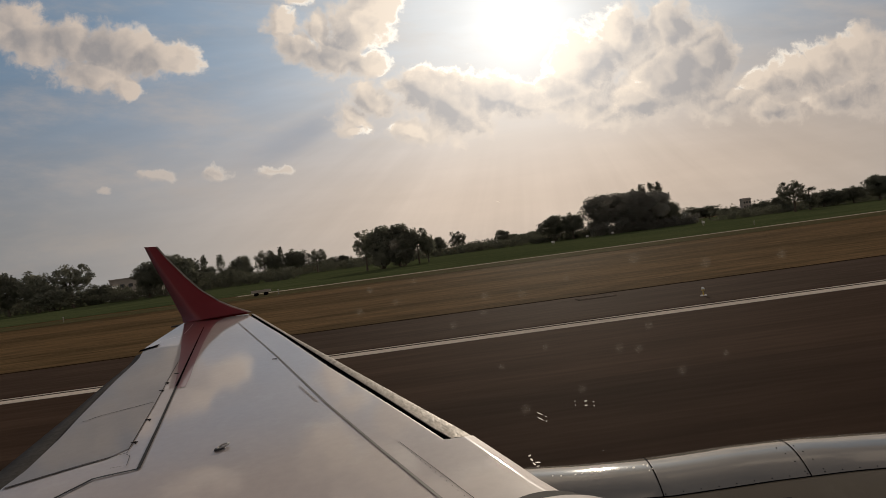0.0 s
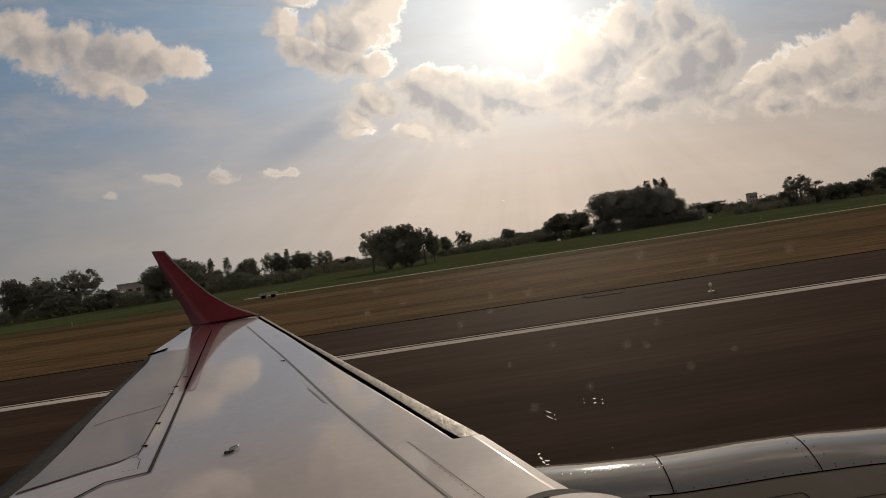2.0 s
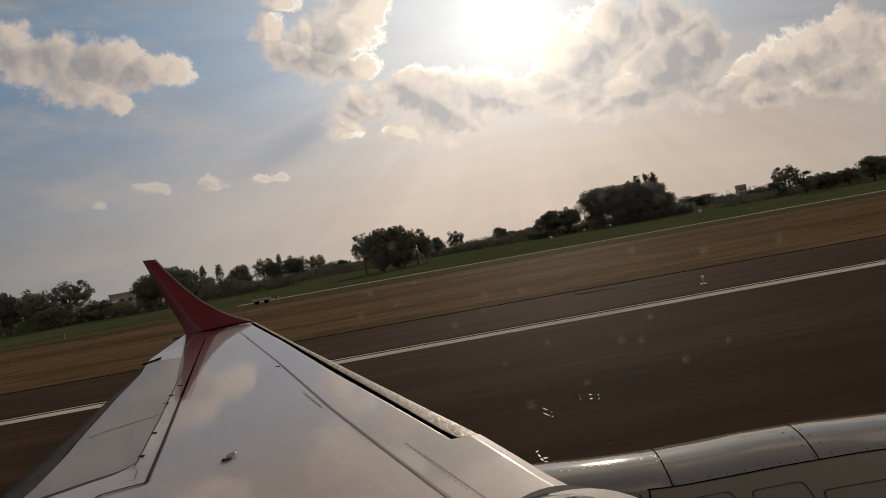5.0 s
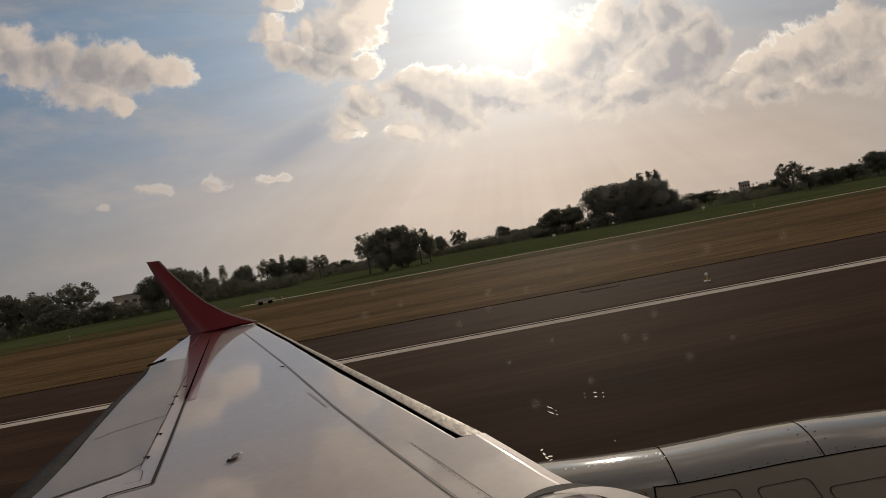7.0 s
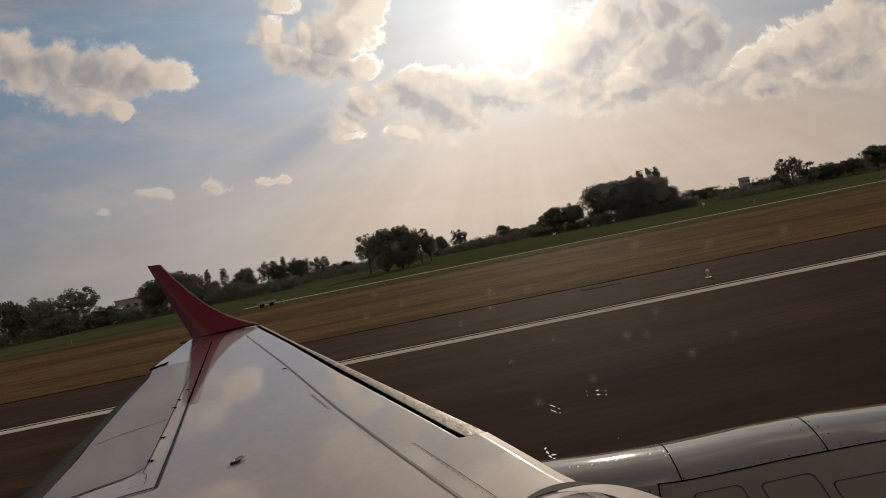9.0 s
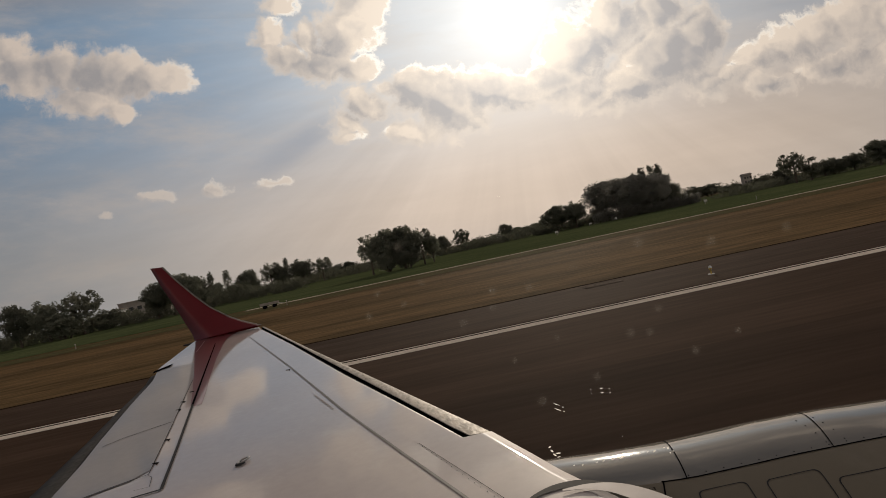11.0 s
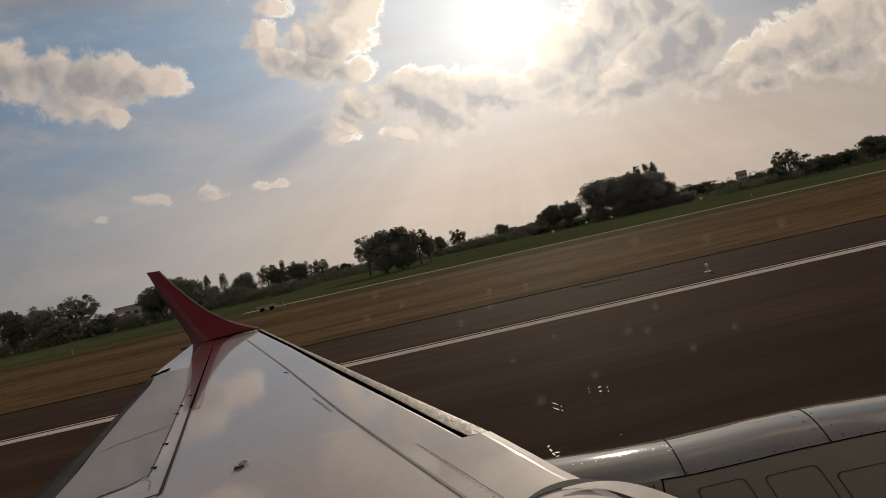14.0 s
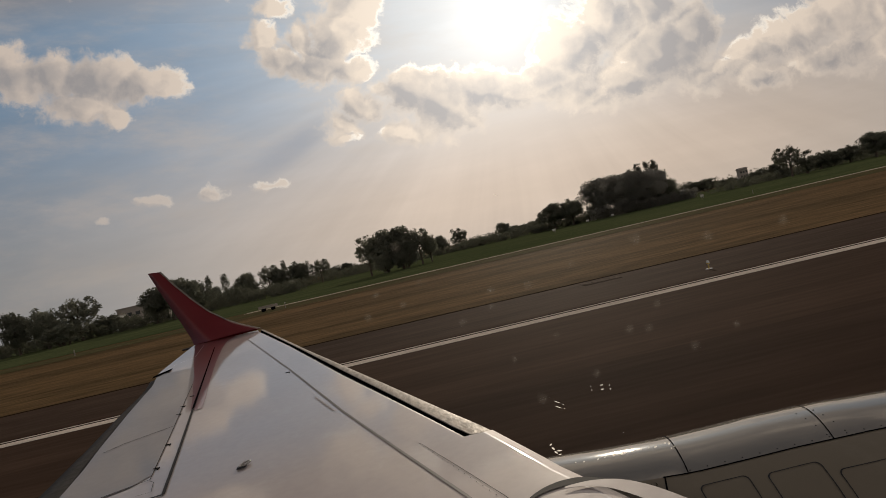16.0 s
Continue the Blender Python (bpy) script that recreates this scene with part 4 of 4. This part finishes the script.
KINDS = {
    "r": [make_tree("round_tree", s, "r", "dark round-crowned broadleaf tree at the field's edge", "tree") for s in (1, 2, 3)],
    "a": [make_tree("open_tree", s, "a", "open broadleaf tree with gaps in its crown", "tree") for s in (4, 5)],
    "p": [make_tree("poplar", s, "p", "slender upright poplar in the tree line", "tree") for s in (6, 7)],
    "c": [make_tree("conifer", s, "c", "pointed dark conifer in the tree line", "tree") for s in (8, 9)],
    "w": [make_tree("willow", s, "r", "dense tree in the clump beyond the field, leaves paled for haze", "tree") for s in (12, 13)],
    "b": [make_tree("bush", s, "b", "broad dense thicket down to the ground", "bush") for s in (10, 11)],
}
WIDTH = {"r": 8.6, "w": 8.6, "a": 8.4, "p": 2.9, "c": 5.2, "b": 8.4}
# x, y, height, width, kind
STAND_REAR = [
    (-336, 200, 11.4, 9.8, "a"), (-309, 190, 11.9, 8.5, "r"), (-301, 190, 12.8, 10.8, "r"), (-295, 190, 11.7, 6.2, "r"), (-291, 190, 11.4, 5.6, "r"),
    (-283, 195, 12.3, 7.3, "r"), (-271, 200, 7.9, 7.2, "b"), (-255, 185, 13.2, 6.6, "r"), (-250, 185, 12.3, 6.6, "r"), (-244, 185, 11.5, 6.6, "r"),
    (-239, 185, 12.3, 6.6, "r"), (-232, 180, 12.2, 5.9, "r"), (-225, 175, 12.6, 7.1, "r"), (-214, 185, 12.9, 7.8, "r"), (-209, 185, 12.5, 6.0, "a"),
    (-200, 190, 12.5, 12.4, "r"),
]
STAND_BEHIND = [
    (-187, 210, 7.6, 6.8, "b"), (-141, 240, 15.2, 11.7, "r"), (-131, 240, 14.1, 13.7, "r"), (-123, 235, 9.4, 17.2, "b"), (-122, 245, 15.2, 14.9, "a"),
    (-120, 260, 7.6, 14.8, "b"), (-96, 246, 13.1, 10.0, "r"), (-90, 246, 14.5, 10.0, "a"), (-88, 285, 13.1, 3.2, "p"), (-87, 285, 9.2, 9.3, "r"),
    (-85, 246, 14.2, 14.0, "r"), (-83, 255, 11.9, 7.5, "r"), (-83, 290, 12.6, 3.8, "p"), (-80, 290, 8.3, 9.4, "b"), (-78, 600, 9.2, 29.3, "b"),
]
STAND_ABEAM = [
    (-77, 300, 12.3, 10.7, "r"), (-74, 330, 13.8, 11.3, "a"), (-69, 330, 12.1, 10.7, "r"), (-68, 340, 14.1, 3.3, "p"), (-67, 600, 9.5, 11.7, "r"),
    (-61, 340, 12.8, 14.4, "r"), (-60, 700, 5.7, 45.5, "b"), (-51, 340, 11.4, 9.9, "a"), (-17, 213, 12.5, 8.7, "a"), (-12, 215, 13.7, 11.2, "r"),
    (-12, 212, 7.4, 8.5, "b"), (-6, 210, 6.6, 9.0, "b"), (-7, 215, 13.6, 14.0, "r"), (-1, 220, 11.4, 7.9, "a"), (2, 222, 9.2, 5.4, "r"), (9, 370, 10.5, 10.8, "r"),
]
STAND_AHEAD = [
    (21, 380, 12.3, 10.5, "a"), (50, 650, 5.4, 31.7, "b"), (64, 330, 12.9, 15.0, "r"), (71, 600, 13.3, 14.6, "r"), (73, 330, 12.7, 12.3, "r"),
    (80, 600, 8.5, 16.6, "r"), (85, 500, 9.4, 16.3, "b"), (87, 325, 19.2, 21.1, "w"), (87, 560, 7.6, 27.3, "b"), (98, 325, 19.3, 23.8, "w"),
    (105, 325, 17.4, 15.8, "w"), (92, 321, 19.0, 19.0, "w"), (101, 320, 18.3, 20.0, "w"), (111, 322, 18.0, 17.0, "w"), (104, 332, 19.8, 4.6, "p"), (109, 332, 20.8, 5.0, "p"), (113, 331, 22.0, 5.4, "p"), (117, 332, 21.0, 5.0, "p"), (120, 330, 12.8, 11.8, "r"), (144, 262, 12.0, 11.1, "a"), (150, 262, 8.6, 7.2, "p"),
]
STAND_FRONT = [
    (159, 300, 8.6, 10.7, "b"), (172, 290, 7.2, 10.8, "r"), (177, 290, 7.6, 10.8, "b"), (183, 270, 10.5, 14.0, "r"), (185, 290, 7.4, 10.4, "r"),
    (189, 270, 8.8, 13.2, "r"), (201, 400, 7.2, 19.5, "b"), (224, 300, 8.6, 17.1, "r"), (224, 560, 11.2, 27.3, "b"), (236, 560, 10.3, 27.3, "b"),
    (239, 300, 5.7, 14.6, "a"), (245, 540, 6.6, 26.3, "b"), (284, 400, 13.0, 11.7, "r"), (300, 400, 11.7, 6.5, "c"), (305, 400, 12.5, 5.2, "c"),
]
STAND_FAR = [
    (321, 400, 8.0, 19.5, "b"), (337, 350, 6.4, 8.5, "r"), (340, 300, 13.8, 4.4, "p"), (342, 300, 10.9, 9.8, "b"), (347, 300, 12.2, 4.4, "p"),
    (353, 300, 9.2, 4.9, "p"), (358, 290, 10.5, 4.7, "p"), (375, 300, 10.0, 7.3, "c"), (381, 290, 11.9, 5.2, "p"), (393, 290, 12.1, 8.0, "p"),
    (408, 290, 11.7, 7.1, "c"), (412, 280, 10.1, 3.6, "p"), (418, 280, 9.6, 3.6, "p"), (422, 270, 9.3, 11.0, "b"), (434, 270, 8.4, 11.0, "b"),
]
TREES = STAND_REAR + STAND_BEHIND + STAND_ABEAM + STAND_AHEAD + STAND_FRONT + STAND_FAR
placed = {}
for i, (tx, ty, th, tw, kind) in enumerate(TREES):
    pool = KINDS[kind]
    k = i % len(pool)
    m = Matrix.Translation((tx, ty, 0.0)) @ Matrix.Rotation(i * 2.1, 4, "Z") @ Matrix.Diagonal((1.15 * tw / WIDTH[kind], 1.15 * tw / WIDTH[kind], th / 9.5, 1))
    if (kind, k) not in placed:
        placed[kind, k] = (tx, ty)
        pool[k].matrix_world = m
    else:
        base = pool[k]
        ob = copy_thing(base, pose(0, 0, 0))
        ob.matrix_world = m


def hedge(name, x0, x1, y0, y1, height, seed, label, count, mat=None):
    """A long uneven belt of undergrowth: stuff."""
    rng = np.random.default_rng(seed)
    clumps = []
    for i in range(count):
        x = rng.uniform(x0, x1)
        h = height * (0.55 + 0.45 * noise.noise((x * 0.03, seed, 0)) + 0.25 * noise.noise((x * 0.11, seed, 3)))
        clumps.append(((x, rng.uniform(y0, y1), rng.uniform(0.2, max(0.6, h))), rng.uniform(0.8, 1.9)))
    vs, fs = leaf_cloud(rng, clumps, 44, 0.27)
    tagged(mesh_object(name, vs, fs, mat or HEDGE), label, "undergrowth", kind="stuff")


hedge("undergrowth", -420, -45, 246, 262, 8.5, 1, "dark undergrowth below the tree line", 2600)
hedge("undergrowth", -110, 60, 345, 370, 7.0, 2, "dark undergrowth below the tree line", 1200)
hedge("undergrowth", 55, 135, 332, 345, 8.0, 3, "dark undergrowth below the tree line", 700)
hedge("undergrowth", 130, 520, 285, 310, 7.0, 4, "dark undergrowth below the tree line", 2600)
hedge("undergrowth", 78, 128, 312, 318, 7.0, 6, "undergrowth below the tree clump, leaves paled for haze", 420, HAZE_LEAF)
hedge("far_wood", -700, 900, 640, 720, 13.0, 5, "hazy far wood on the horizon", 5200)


# ---------------------------------------------------------------- airfield fittings


def edge_light(m):
    lamp = thing("runway_edge_light", m, "small elevated runway edge light on the asphalt shoulder", "runway light", "runway edge lights")
    bm = bmesh.new()
    tube(bm, (0, 0, 0), (0, 0, 0.03), 0.16, 0.15, 16)
    part("base_plate", bm, STEEL, lamp)
    bm = bmesh.new()
    tube(bm, (0, 0, 0.03), (0, 0, 0.24), 0.035, 0.03, 10)
    part("stem", bm, YELLOW, lamp)
    bm = bmesh.new()
    tube(bm, (0, 0, 0.24), (0, 0, 0.30), 0.075, 0.085, 14)
    part("housing", bm, YELLOW, lamp)
    bm = bmesh.new()
    bmesh.ops.create_uvsphere(bm, u_segments=14, v_segments=8, radius=0.085, matrix=Matrix.Translation((0, 0, 0.31)) @ Matrix.Diagonal((1, 1, 1.3, 1)))
    part("lens", bm, LENS, lamp, "clear glass lens")
    return lamp


first_light = edge_light(pose(13.0, 32.6, 0))
for k in (-4, -3, -2, -1, 1, 2, 3, 4, 5, 6):
    copy_thing(first_light, pose(13.0 + 60 * k, 32.6, 0))


def cover(m, label):
    """A concrete inspection cover: slab, frame and two lifting slots."""
    c = thing("inspection_cover", m, label, "cover", "covers beside the runway")
    bm = bmesh.new()
    box(bm, -0.95, -0.45, -0.01, 0.95, 0.45, 0.035, 0.012)
    part("slab", bm, SLAB, c)
    bm = bmesh.new()
    for x0, x1, y0, y1 in ((-1.05, 1.05, -0.55, -0.46), (-1.05, 1.05, 0.46, 0.55), (-1.05, -0.96, -0.46, 0.46), (0.96, 1.05, -0.46, 0.46)):
        box(bm, x0, y0, -0.01, x1, y1, 0.025, 0.008)
    part("frame", bm, SLAB, c)
    for x in (-0.5, 0.5):
        bm = bmesh.new()
        box(bm, x - 0.08, -0.02, 0.03, x + 0.08, 0.02, 0.039)
        part("lifting_slot", bm, BLACK, c)
    return c


one = cover(pose(9.3, 38.6, 0), "pale concrete inspection cover in the shoulder")
for x in (-75, -177, 118, 240):
    copy_thing(one, pose(x, 38.6, 0))


def hatch_light(m):
    f = thing("flush_light", m, "round flush touchdown light in the runway", "runway light", "flush lights")
    bm = bmesh.new()
    tube(bm, (0, 0, 0), (0, 0, 0.012), 0.17, 0.15, 20)
    part("ring", bm, STEEL, f)
    bm = bmesh.new()
    tube(bm, (0, 0, 0.012), (0, 0, 0.022), 0.09, 0.06, 14)
    part("lens", bm, LENS, f)
    return f


fl = hatch_light(pose(-31.0, 11.8, 0.0))
for k in (-5, -4, -3, -2, -1, 2, 3, 4):
    copy_thing(fl, pose(-31.0 + 30 * k, 11.8, 0.0))


def post(m):
    p = thing("marker_post", m, "short pale marker post in the grass, some standing in for glints", "post", "marker posts")
    bm = bmesh.new()
    box(bm, -0.05, -0.05, -0.06, 0.05, 0.05, 0.75, 0.01)
    part("shaft", bm, CONCRETE, p)
    bm = bmesh.new()
    box(bm, -0.07, -0.07, 0.752, 0.07, 0.07, 0.83, 0.015)
    part("cap", bm, LENS, p)
    return p


p0 = post(pose(-59.4, 115.5, 0))
# the first three are added in place of bright far glints
for x, y in ((43.2, 226.0), (91.0, 221.0), (-23.5, 112.0), (73.0, 150.0), (-150.0, 118.0), (160.0, 120.0), (240.0, 122.0), (-230.0, 112.0)):
    copy_thing(p0, pose(x, y, 0))


def striped_hut(m):
    """Equipment cabin painted in red and white bands, with a flat roof and a door."""
    h = thing("equipment_cabin", m, "small red and white striped equipment cabin in the grass", "cabin", "equipment cabins")
    for i in range(7):
        bm = bmesh.new()
        box(bm, -1.75 + 0.5 * i, -1.2, -0.06, -1.25 + 0.5 * i, 1.2, 2.2)
        part("wall_band", bm, STRIPE_RED if i % 2 else STRIPE_WHITE, h)
    bm = bmesh.new()
    box(bm, -1.9, -1.35, 2.2, 1.9, 1.35, 2.34, 0.03)
    part("roof", bm, CONCRETE, h)
    bm = bmesh.new()
    box(bm, -0.4, -1.24, 0.0, 0.4, -1.205, 1.95, 0.01)
    part("door", bm, FLAP, h)
    return h


STRIPE_RED = material("cabin red", (0.35, 0.05, 0.04), 0.6, vary=0.1, scale=2)
STRIPE_WHITE = material("cabin white", (0.62, 0.60, 0.56), 0.6, vary=0.08, scale=2)
hut = striped_hut(pose(-213.0, 128.0, 0))
copy_thing(hut, pose(-192.0, 147.0, 0, 0, 0, 20))


def mast(m):
    t = thing("antenna_mast", m, "slim lattice antenna mast beside the cabin", "mast")
    for x, y in ((-0.3, -0.2), (0.3, -0.2), (0, 0.3)):
        bm = bmesh.new()
        tube(bm, (x, y, -0.06), (x * 0.5, y * 0.5, 11.0), 0.05, 0.035, 6)
        part("leg", bm, STRIPE_WHITE, t)
    for k in range(10):
        bm = bmesh.new()
        z = 0.6 + k * 1.05
        tube(bm, (-0.3 + 0.014 * z, -0.2, z), (0.3 - 0.014 * z, -0.2, z + 0.9), 0.02, 0.02, 5)
        part("brace", bm, STRIPE_RED if k % 2 else STRIPE_WHITE, t)
    return t


mast(pose(-218.0, 127.0, 0))

# ---------------------------------------------------------------- buildings and vehicles beyond the field


def building(name, m, w, d, h, label, floors, bays, pitched=False, wall=None, roof=None):
    """A building with storeys of windows on the side that faces the airfield (-y) and a flat or pitched roof."""
    b = thing(name, m, label, "building")
    bm = bmesh.new()
    box(bm, -w / 2, -d / 2, -0.06, w / 2, d / 2, h)
    part("wall", bm, wall or WALL, b)
    if pitched:
        e, r = 0.5, d * 0.22
        vs = [(-w / 2 - e, -d / 2 - e, h), (w / 2 + e, -d / 2 - e, h), (w / 2 + e, 0, h + r), (-w / 2 - e, 0, h + r), (-w / 2 - e, d / 2 + e, h), (w / 2 + e, d / 2 + e, h)]
        vs += [(x, y, z + 0.18) for x, y, z in vs]
        fs = [(0, 1, 2, 3), (3, 2, 5, 4), (6, 9, 8, 7), (9, 10, 11, 8), (0, 6, 7, 1), (4, 5, 11, 10), (0, 3, 9, 6), (3, 4, 10, 9), (1, 7, 8, 2), (2, 8, 11, 5)]
        mesh_object("roof", vs, fs, roof or TILE, b)
        for x in (-w / 2, w / 2):
            mesh_object("gable", [(x, -d / 2, h), (x, d / 2, h), (x, 0, h + r)], [(0, 1, 2)], wall or WALL, b)
    else:
        bm = bmesh.new()
        box(bm, -w / 2 - 0.3, -d / 2 - 0.3, h, w / 2 + 0.3, d / 2 + 0.3, h + 0.5)
        part("roof", bm, roof or CONCRETE, b)
    step = w / bays
    for f in range(floors):
        for i in range(bays):
            x = -w / 2 + step * (i + 0.5)
            z = 1.0 + (h - 0.6) / floors * f
            bm = bmesh.new()
            box(bm, x - step * 0.27, -d / 2 - 0.03, z, x + step * 0.27, -d / 2 + 0.05, z + min(1.5, h / floors * 0.5))
            part("window", bm, GLASS, b)
    return b


building("apartment_block", pose(248.5, 520.0, 0), 6.2, 5.0, 10.3, "distant pale block with a hipped roof above the trees", 3, 3, True, None, CONCRETE)
building("shed", pose(163.5, 430.0, 0), 12.0, 9.0, 3.0, "low shed with a pale sheet roof behind the field", 1, 3, True, WALL, ROOF)
building("farm_shed", pose(63.0, 600.0, 0), 11.0, 9.0, 2.4, "long low shed with a pale roof at the wood's edge", 1, 3, True, WALL, ROOF)
building("works_building", pose(-128.0, 320.0, 0), 22.0, 14.0, 8.6, "dull flat-roofed works building among the trees", 2, 6)
building("house", pose(-132.5, 298.0, 0), 4.6, 6.0, 6.2, "small pale house wall between the trees", 2, 2, False, STRIPE_WHITE)
building("warehouse", pose(330.0, 420.0, 0), 46.0, 18.0, 4.5, "long warehouse with a pale sheet roof", 1, 8, True, WALL, ROOF)
building("farmhouse", pose(-300.0, 260.0, 0), 16.0, 10.0, 6.5, "dull farmhouse behind the row of trees", 2, 4, True)


def trailer(m):
    t = thing("flatbed_trailer", m, "low pale flatbed trailer on the field's edge", "trailer")
    bm = bmesh.new()
    box(bm, -1.5, -0.7, 0.55, 1.5, 0.7, 0.68, 0.02)
    part("bed", bm, CONCRETE, t)
    for y in (-0.7, 0.66):
        bm = bmesh.new()
        box(bm, -1.5, y, 0.68, 1.5, y + 0.04, 0.95)
        part("side_board", bm, CONCRETE, t)
    for x in (-0.8, 0.8):
        for y in (-0.6, 0.6):
            bm = bmesh.new()
            tube(bm, (x, y - 0.08, 0.29), (x, y + 0.08, 0.29), 0.3, 0.3, 14)
            part("wheel", bm, BLACK, t)
    bm = bmesh.new()
    tube(bm, (1.5, 0, 0.6), (2.5, 0, 0.35), 0.05, 0.04, 8)
    part("drawbar", bm, STEEL, t)


trailer(pose(-27.4, 117.0, -0.06, 0, 0, 4))

# ---------------------------------------------------------------- white boards standing in for glints


def glint_board(m):
    b = thing("marker_board", m, "small white board standing in for a glint at the field's far side", "marker board", "marker boards")
    bm = bmesh.new()
    box(bm, -0.6, -0.04, 0.5, 0.6, 0.04, 1.2, 0.02)
    part("board", bm, STRIPE_WHITE, b)
    for x in (-0.4, 0.4):
        bm = bmesh.new()
        tube(bm, (x, 0, -0.06), (x, 0, 0.52), 0.05, 0.05, 8)
        part("leg", bm, STEEL, b)
    return b


# boards added in place of sun glints off far parked things
board = glint_board(pose(104.8, 254.0, 0))
for x, y in ((48.0, 252.0), (73.5, 305.0), (85.0, 305.0)):
    copy_thing(board, pose(x, y, 0))

# ---------------------------------------------------------------- dust, scratches and added cowling glints on the cabin window


def film_material(name, colour, weight, edge):
    """A thin deposit on the pane: clear at its rim, cloudy towards the middle."""
    mat = bpy.data.materials.new(name)
    mat.use_nodes = True
    n = Nodes(mat.node_tree)
    p = n.add("ShaderNodeTexCoord").outputs["Object"]
    r = n.vec("LENGTH", n.vec("MULTIPLY", p, (1, 0, 1)))
    mottle = n.smooth(n.noise(p, 2.2, 3.0, 0.6), 0.3, 0.7, 0.6, 1.2)
    fac = n.math("MULTIPLY", n.smooth(r, 1.0, edge, 0.0, weight), mottle, clamp=True)
    clear = n.add("ShaderNodeBsdfTransparent")
    milky = n.add("ShaderNodeBsdfTranslucent", Color=(*colour, 1))
    mix = n.add("ShaderNodeMixShader", Fac=fac)
    n.put(mix.inputs[1], clear.outputs[0])
    n.put(mix.inputs[2], milky.outputs[0])
    n.add("ShaderNodeOutputMaterial", Surface=mix.outputs[0])
    return mat


DUST = film_material("dried water spot", (0.8, 0.76, 0.70), 0.040, 0.12)
FLAKE = film_material("bright scratches and cowling glints", (0.95, 0.92, 0.86), 1.0, 0.55)
DISC = [(math.cos(a), 0.0, math.sin(a)) for a in np.linspace(0, 2 * math.pi, 16, endpoint=False)]


def on_pane(name, u, v, wide, high, turn, mat):
    """A deposit, or an added cowling glint, at the tangents u (along) and v (up) of the eye's direction, on the pane a
    hand's width from the eye.
    """
    ob = mesh_object(name, DISC, [tuple(range(16))], mat, aircraft)
    ob.matrix_world = Matrix.Translation((0.10 * u, 0.10, 3.85 + 0.10 * v)) @ Matrix.Rotation(radians(-turn), 4, "Y") @ Matrix.Diagonal((wide * 1e-4, 1.0, high * 1e-4, 1.0))


# u, v, radius in tenths of a millimetre
SPOTS = [
    (0.0318, -0.1122, 6.5), (0.1355, -0.0808, 7.3), (-0.0988, -0.075, 6.5), (-0.0806, -0.0456, 5.7),
    (-0.0454, -0.0676, 5.7), (0.0815, -0.0758, 6.5), (0.0777, -0.0991, 5.7), (0.2038, -0.0654, 5.7),
    (0.2656, -0.1763, 7.3), (0.294, -0.1813, 6.5), (0.3033, -0.0511, 8.9), (0.4077, -0.0703, 8.9),
    (0.5211, -0.0727, 8.1), (0.313, -0.15, 6.5), (0.3536, -0.221, 7.3), (0.2047, -0.2281, 6.5),
    (0.12, -0.2457, 8.1), (-0.0381, 0.0145, 8.1), (0.2743, 0.0348, 8.9), (0.4203, -0.2053, 5.7),
    (-0.0163, -0.042, 4.9), (0.0931, -0.1803, 4.9), (0.1596, -0.1606, 4.9),
]
for u, v, r in SPOTS:
    on_pane("dust_spot", u, v, 1.3 * r, 1.3 * r, 0.0, DUST)
# u, v, half length and half width in tenths of a millimetre, slope
SCRATCHES = [
    (0.2074, -0.2462, 3.7, 1.3, 0), (0.2074, -0.2525, 3.7, 1.5, 0), (0.2186, -0.2489, 1.6, 1.3, 0), (0.2187, -0.2548, 1.6, 1.5, 0),
    (0.1919, -0.2443, 1.1, 1, 0), (0.1919, -0.2501, 1.1, 1, 0), (0.1390, -0.2552, 7.4, 1.0, -31), (0.1471, -0.2609, 1.6, 1.1, 0),
    (0.1392, -0.2628, 8.2, 1.1, -33), (0.1475, -0.2672, 1.6, 1.3, 0), (0.1165, -0.3132, 3.4, 2.2, 20), (0.1186, -0.3195, 4.2, 2.6, -50),
    (0.1268, -0.3245, 6.2, 2.0, -8), (0.1215, -0.3259, 4.6, 2.4, -45), (0.1266, -0.3299, 4.1, 1.2, 0), (0.2232, -0.3204, 1, 1, 0),
    (0.1188, 0.0563, 4.9, 0.9, -35),
]
for u, v, a, b, turn in SCRATCHES:
    on_pane("scratch_glint", u, v, 0.78 * a, 0.6 * b, turn, FLAKE)
# sun glints of the cowling, painted as bright marks on the pane
COWL_GLINTS = [
    (0.1457, -0.3468, 1.3, 1, 15), (0.158, -0.3485, 1.6, 1.1, 15), (0.1787, -0.3495, 2.4, 0.8, 20), (0.1889, -0.3491, 2.4, 0.7, 20),
    (0.2032, -0.3488, 4.1, 1.6, 15), (0.2158, -0.3489, 5.7, 2.9, 12), (0.2308, -0.3495, 3.3, 1.2, 15), (0.2424, -0.3503, 2.4, 0.7, 15),
    (0.2542, -0.3502, 1.6, 1.1, 0), (0.2641, -0.3514, 2.8, 1.5, 15), (0.2788, -0.3495, 1.5, 1.1, 0), (0.2843, -0.3515, 1.6, 2, 0),
    (0.2862, -0.3586, 1.2, 1, -60), (0.2908, -0.357, 1, 1, 0),
]
for u, v, a, b, turn in COWL_GLINTS:
    on_pane("scratch_glint", u, v, a, b, turn, FLAKE)
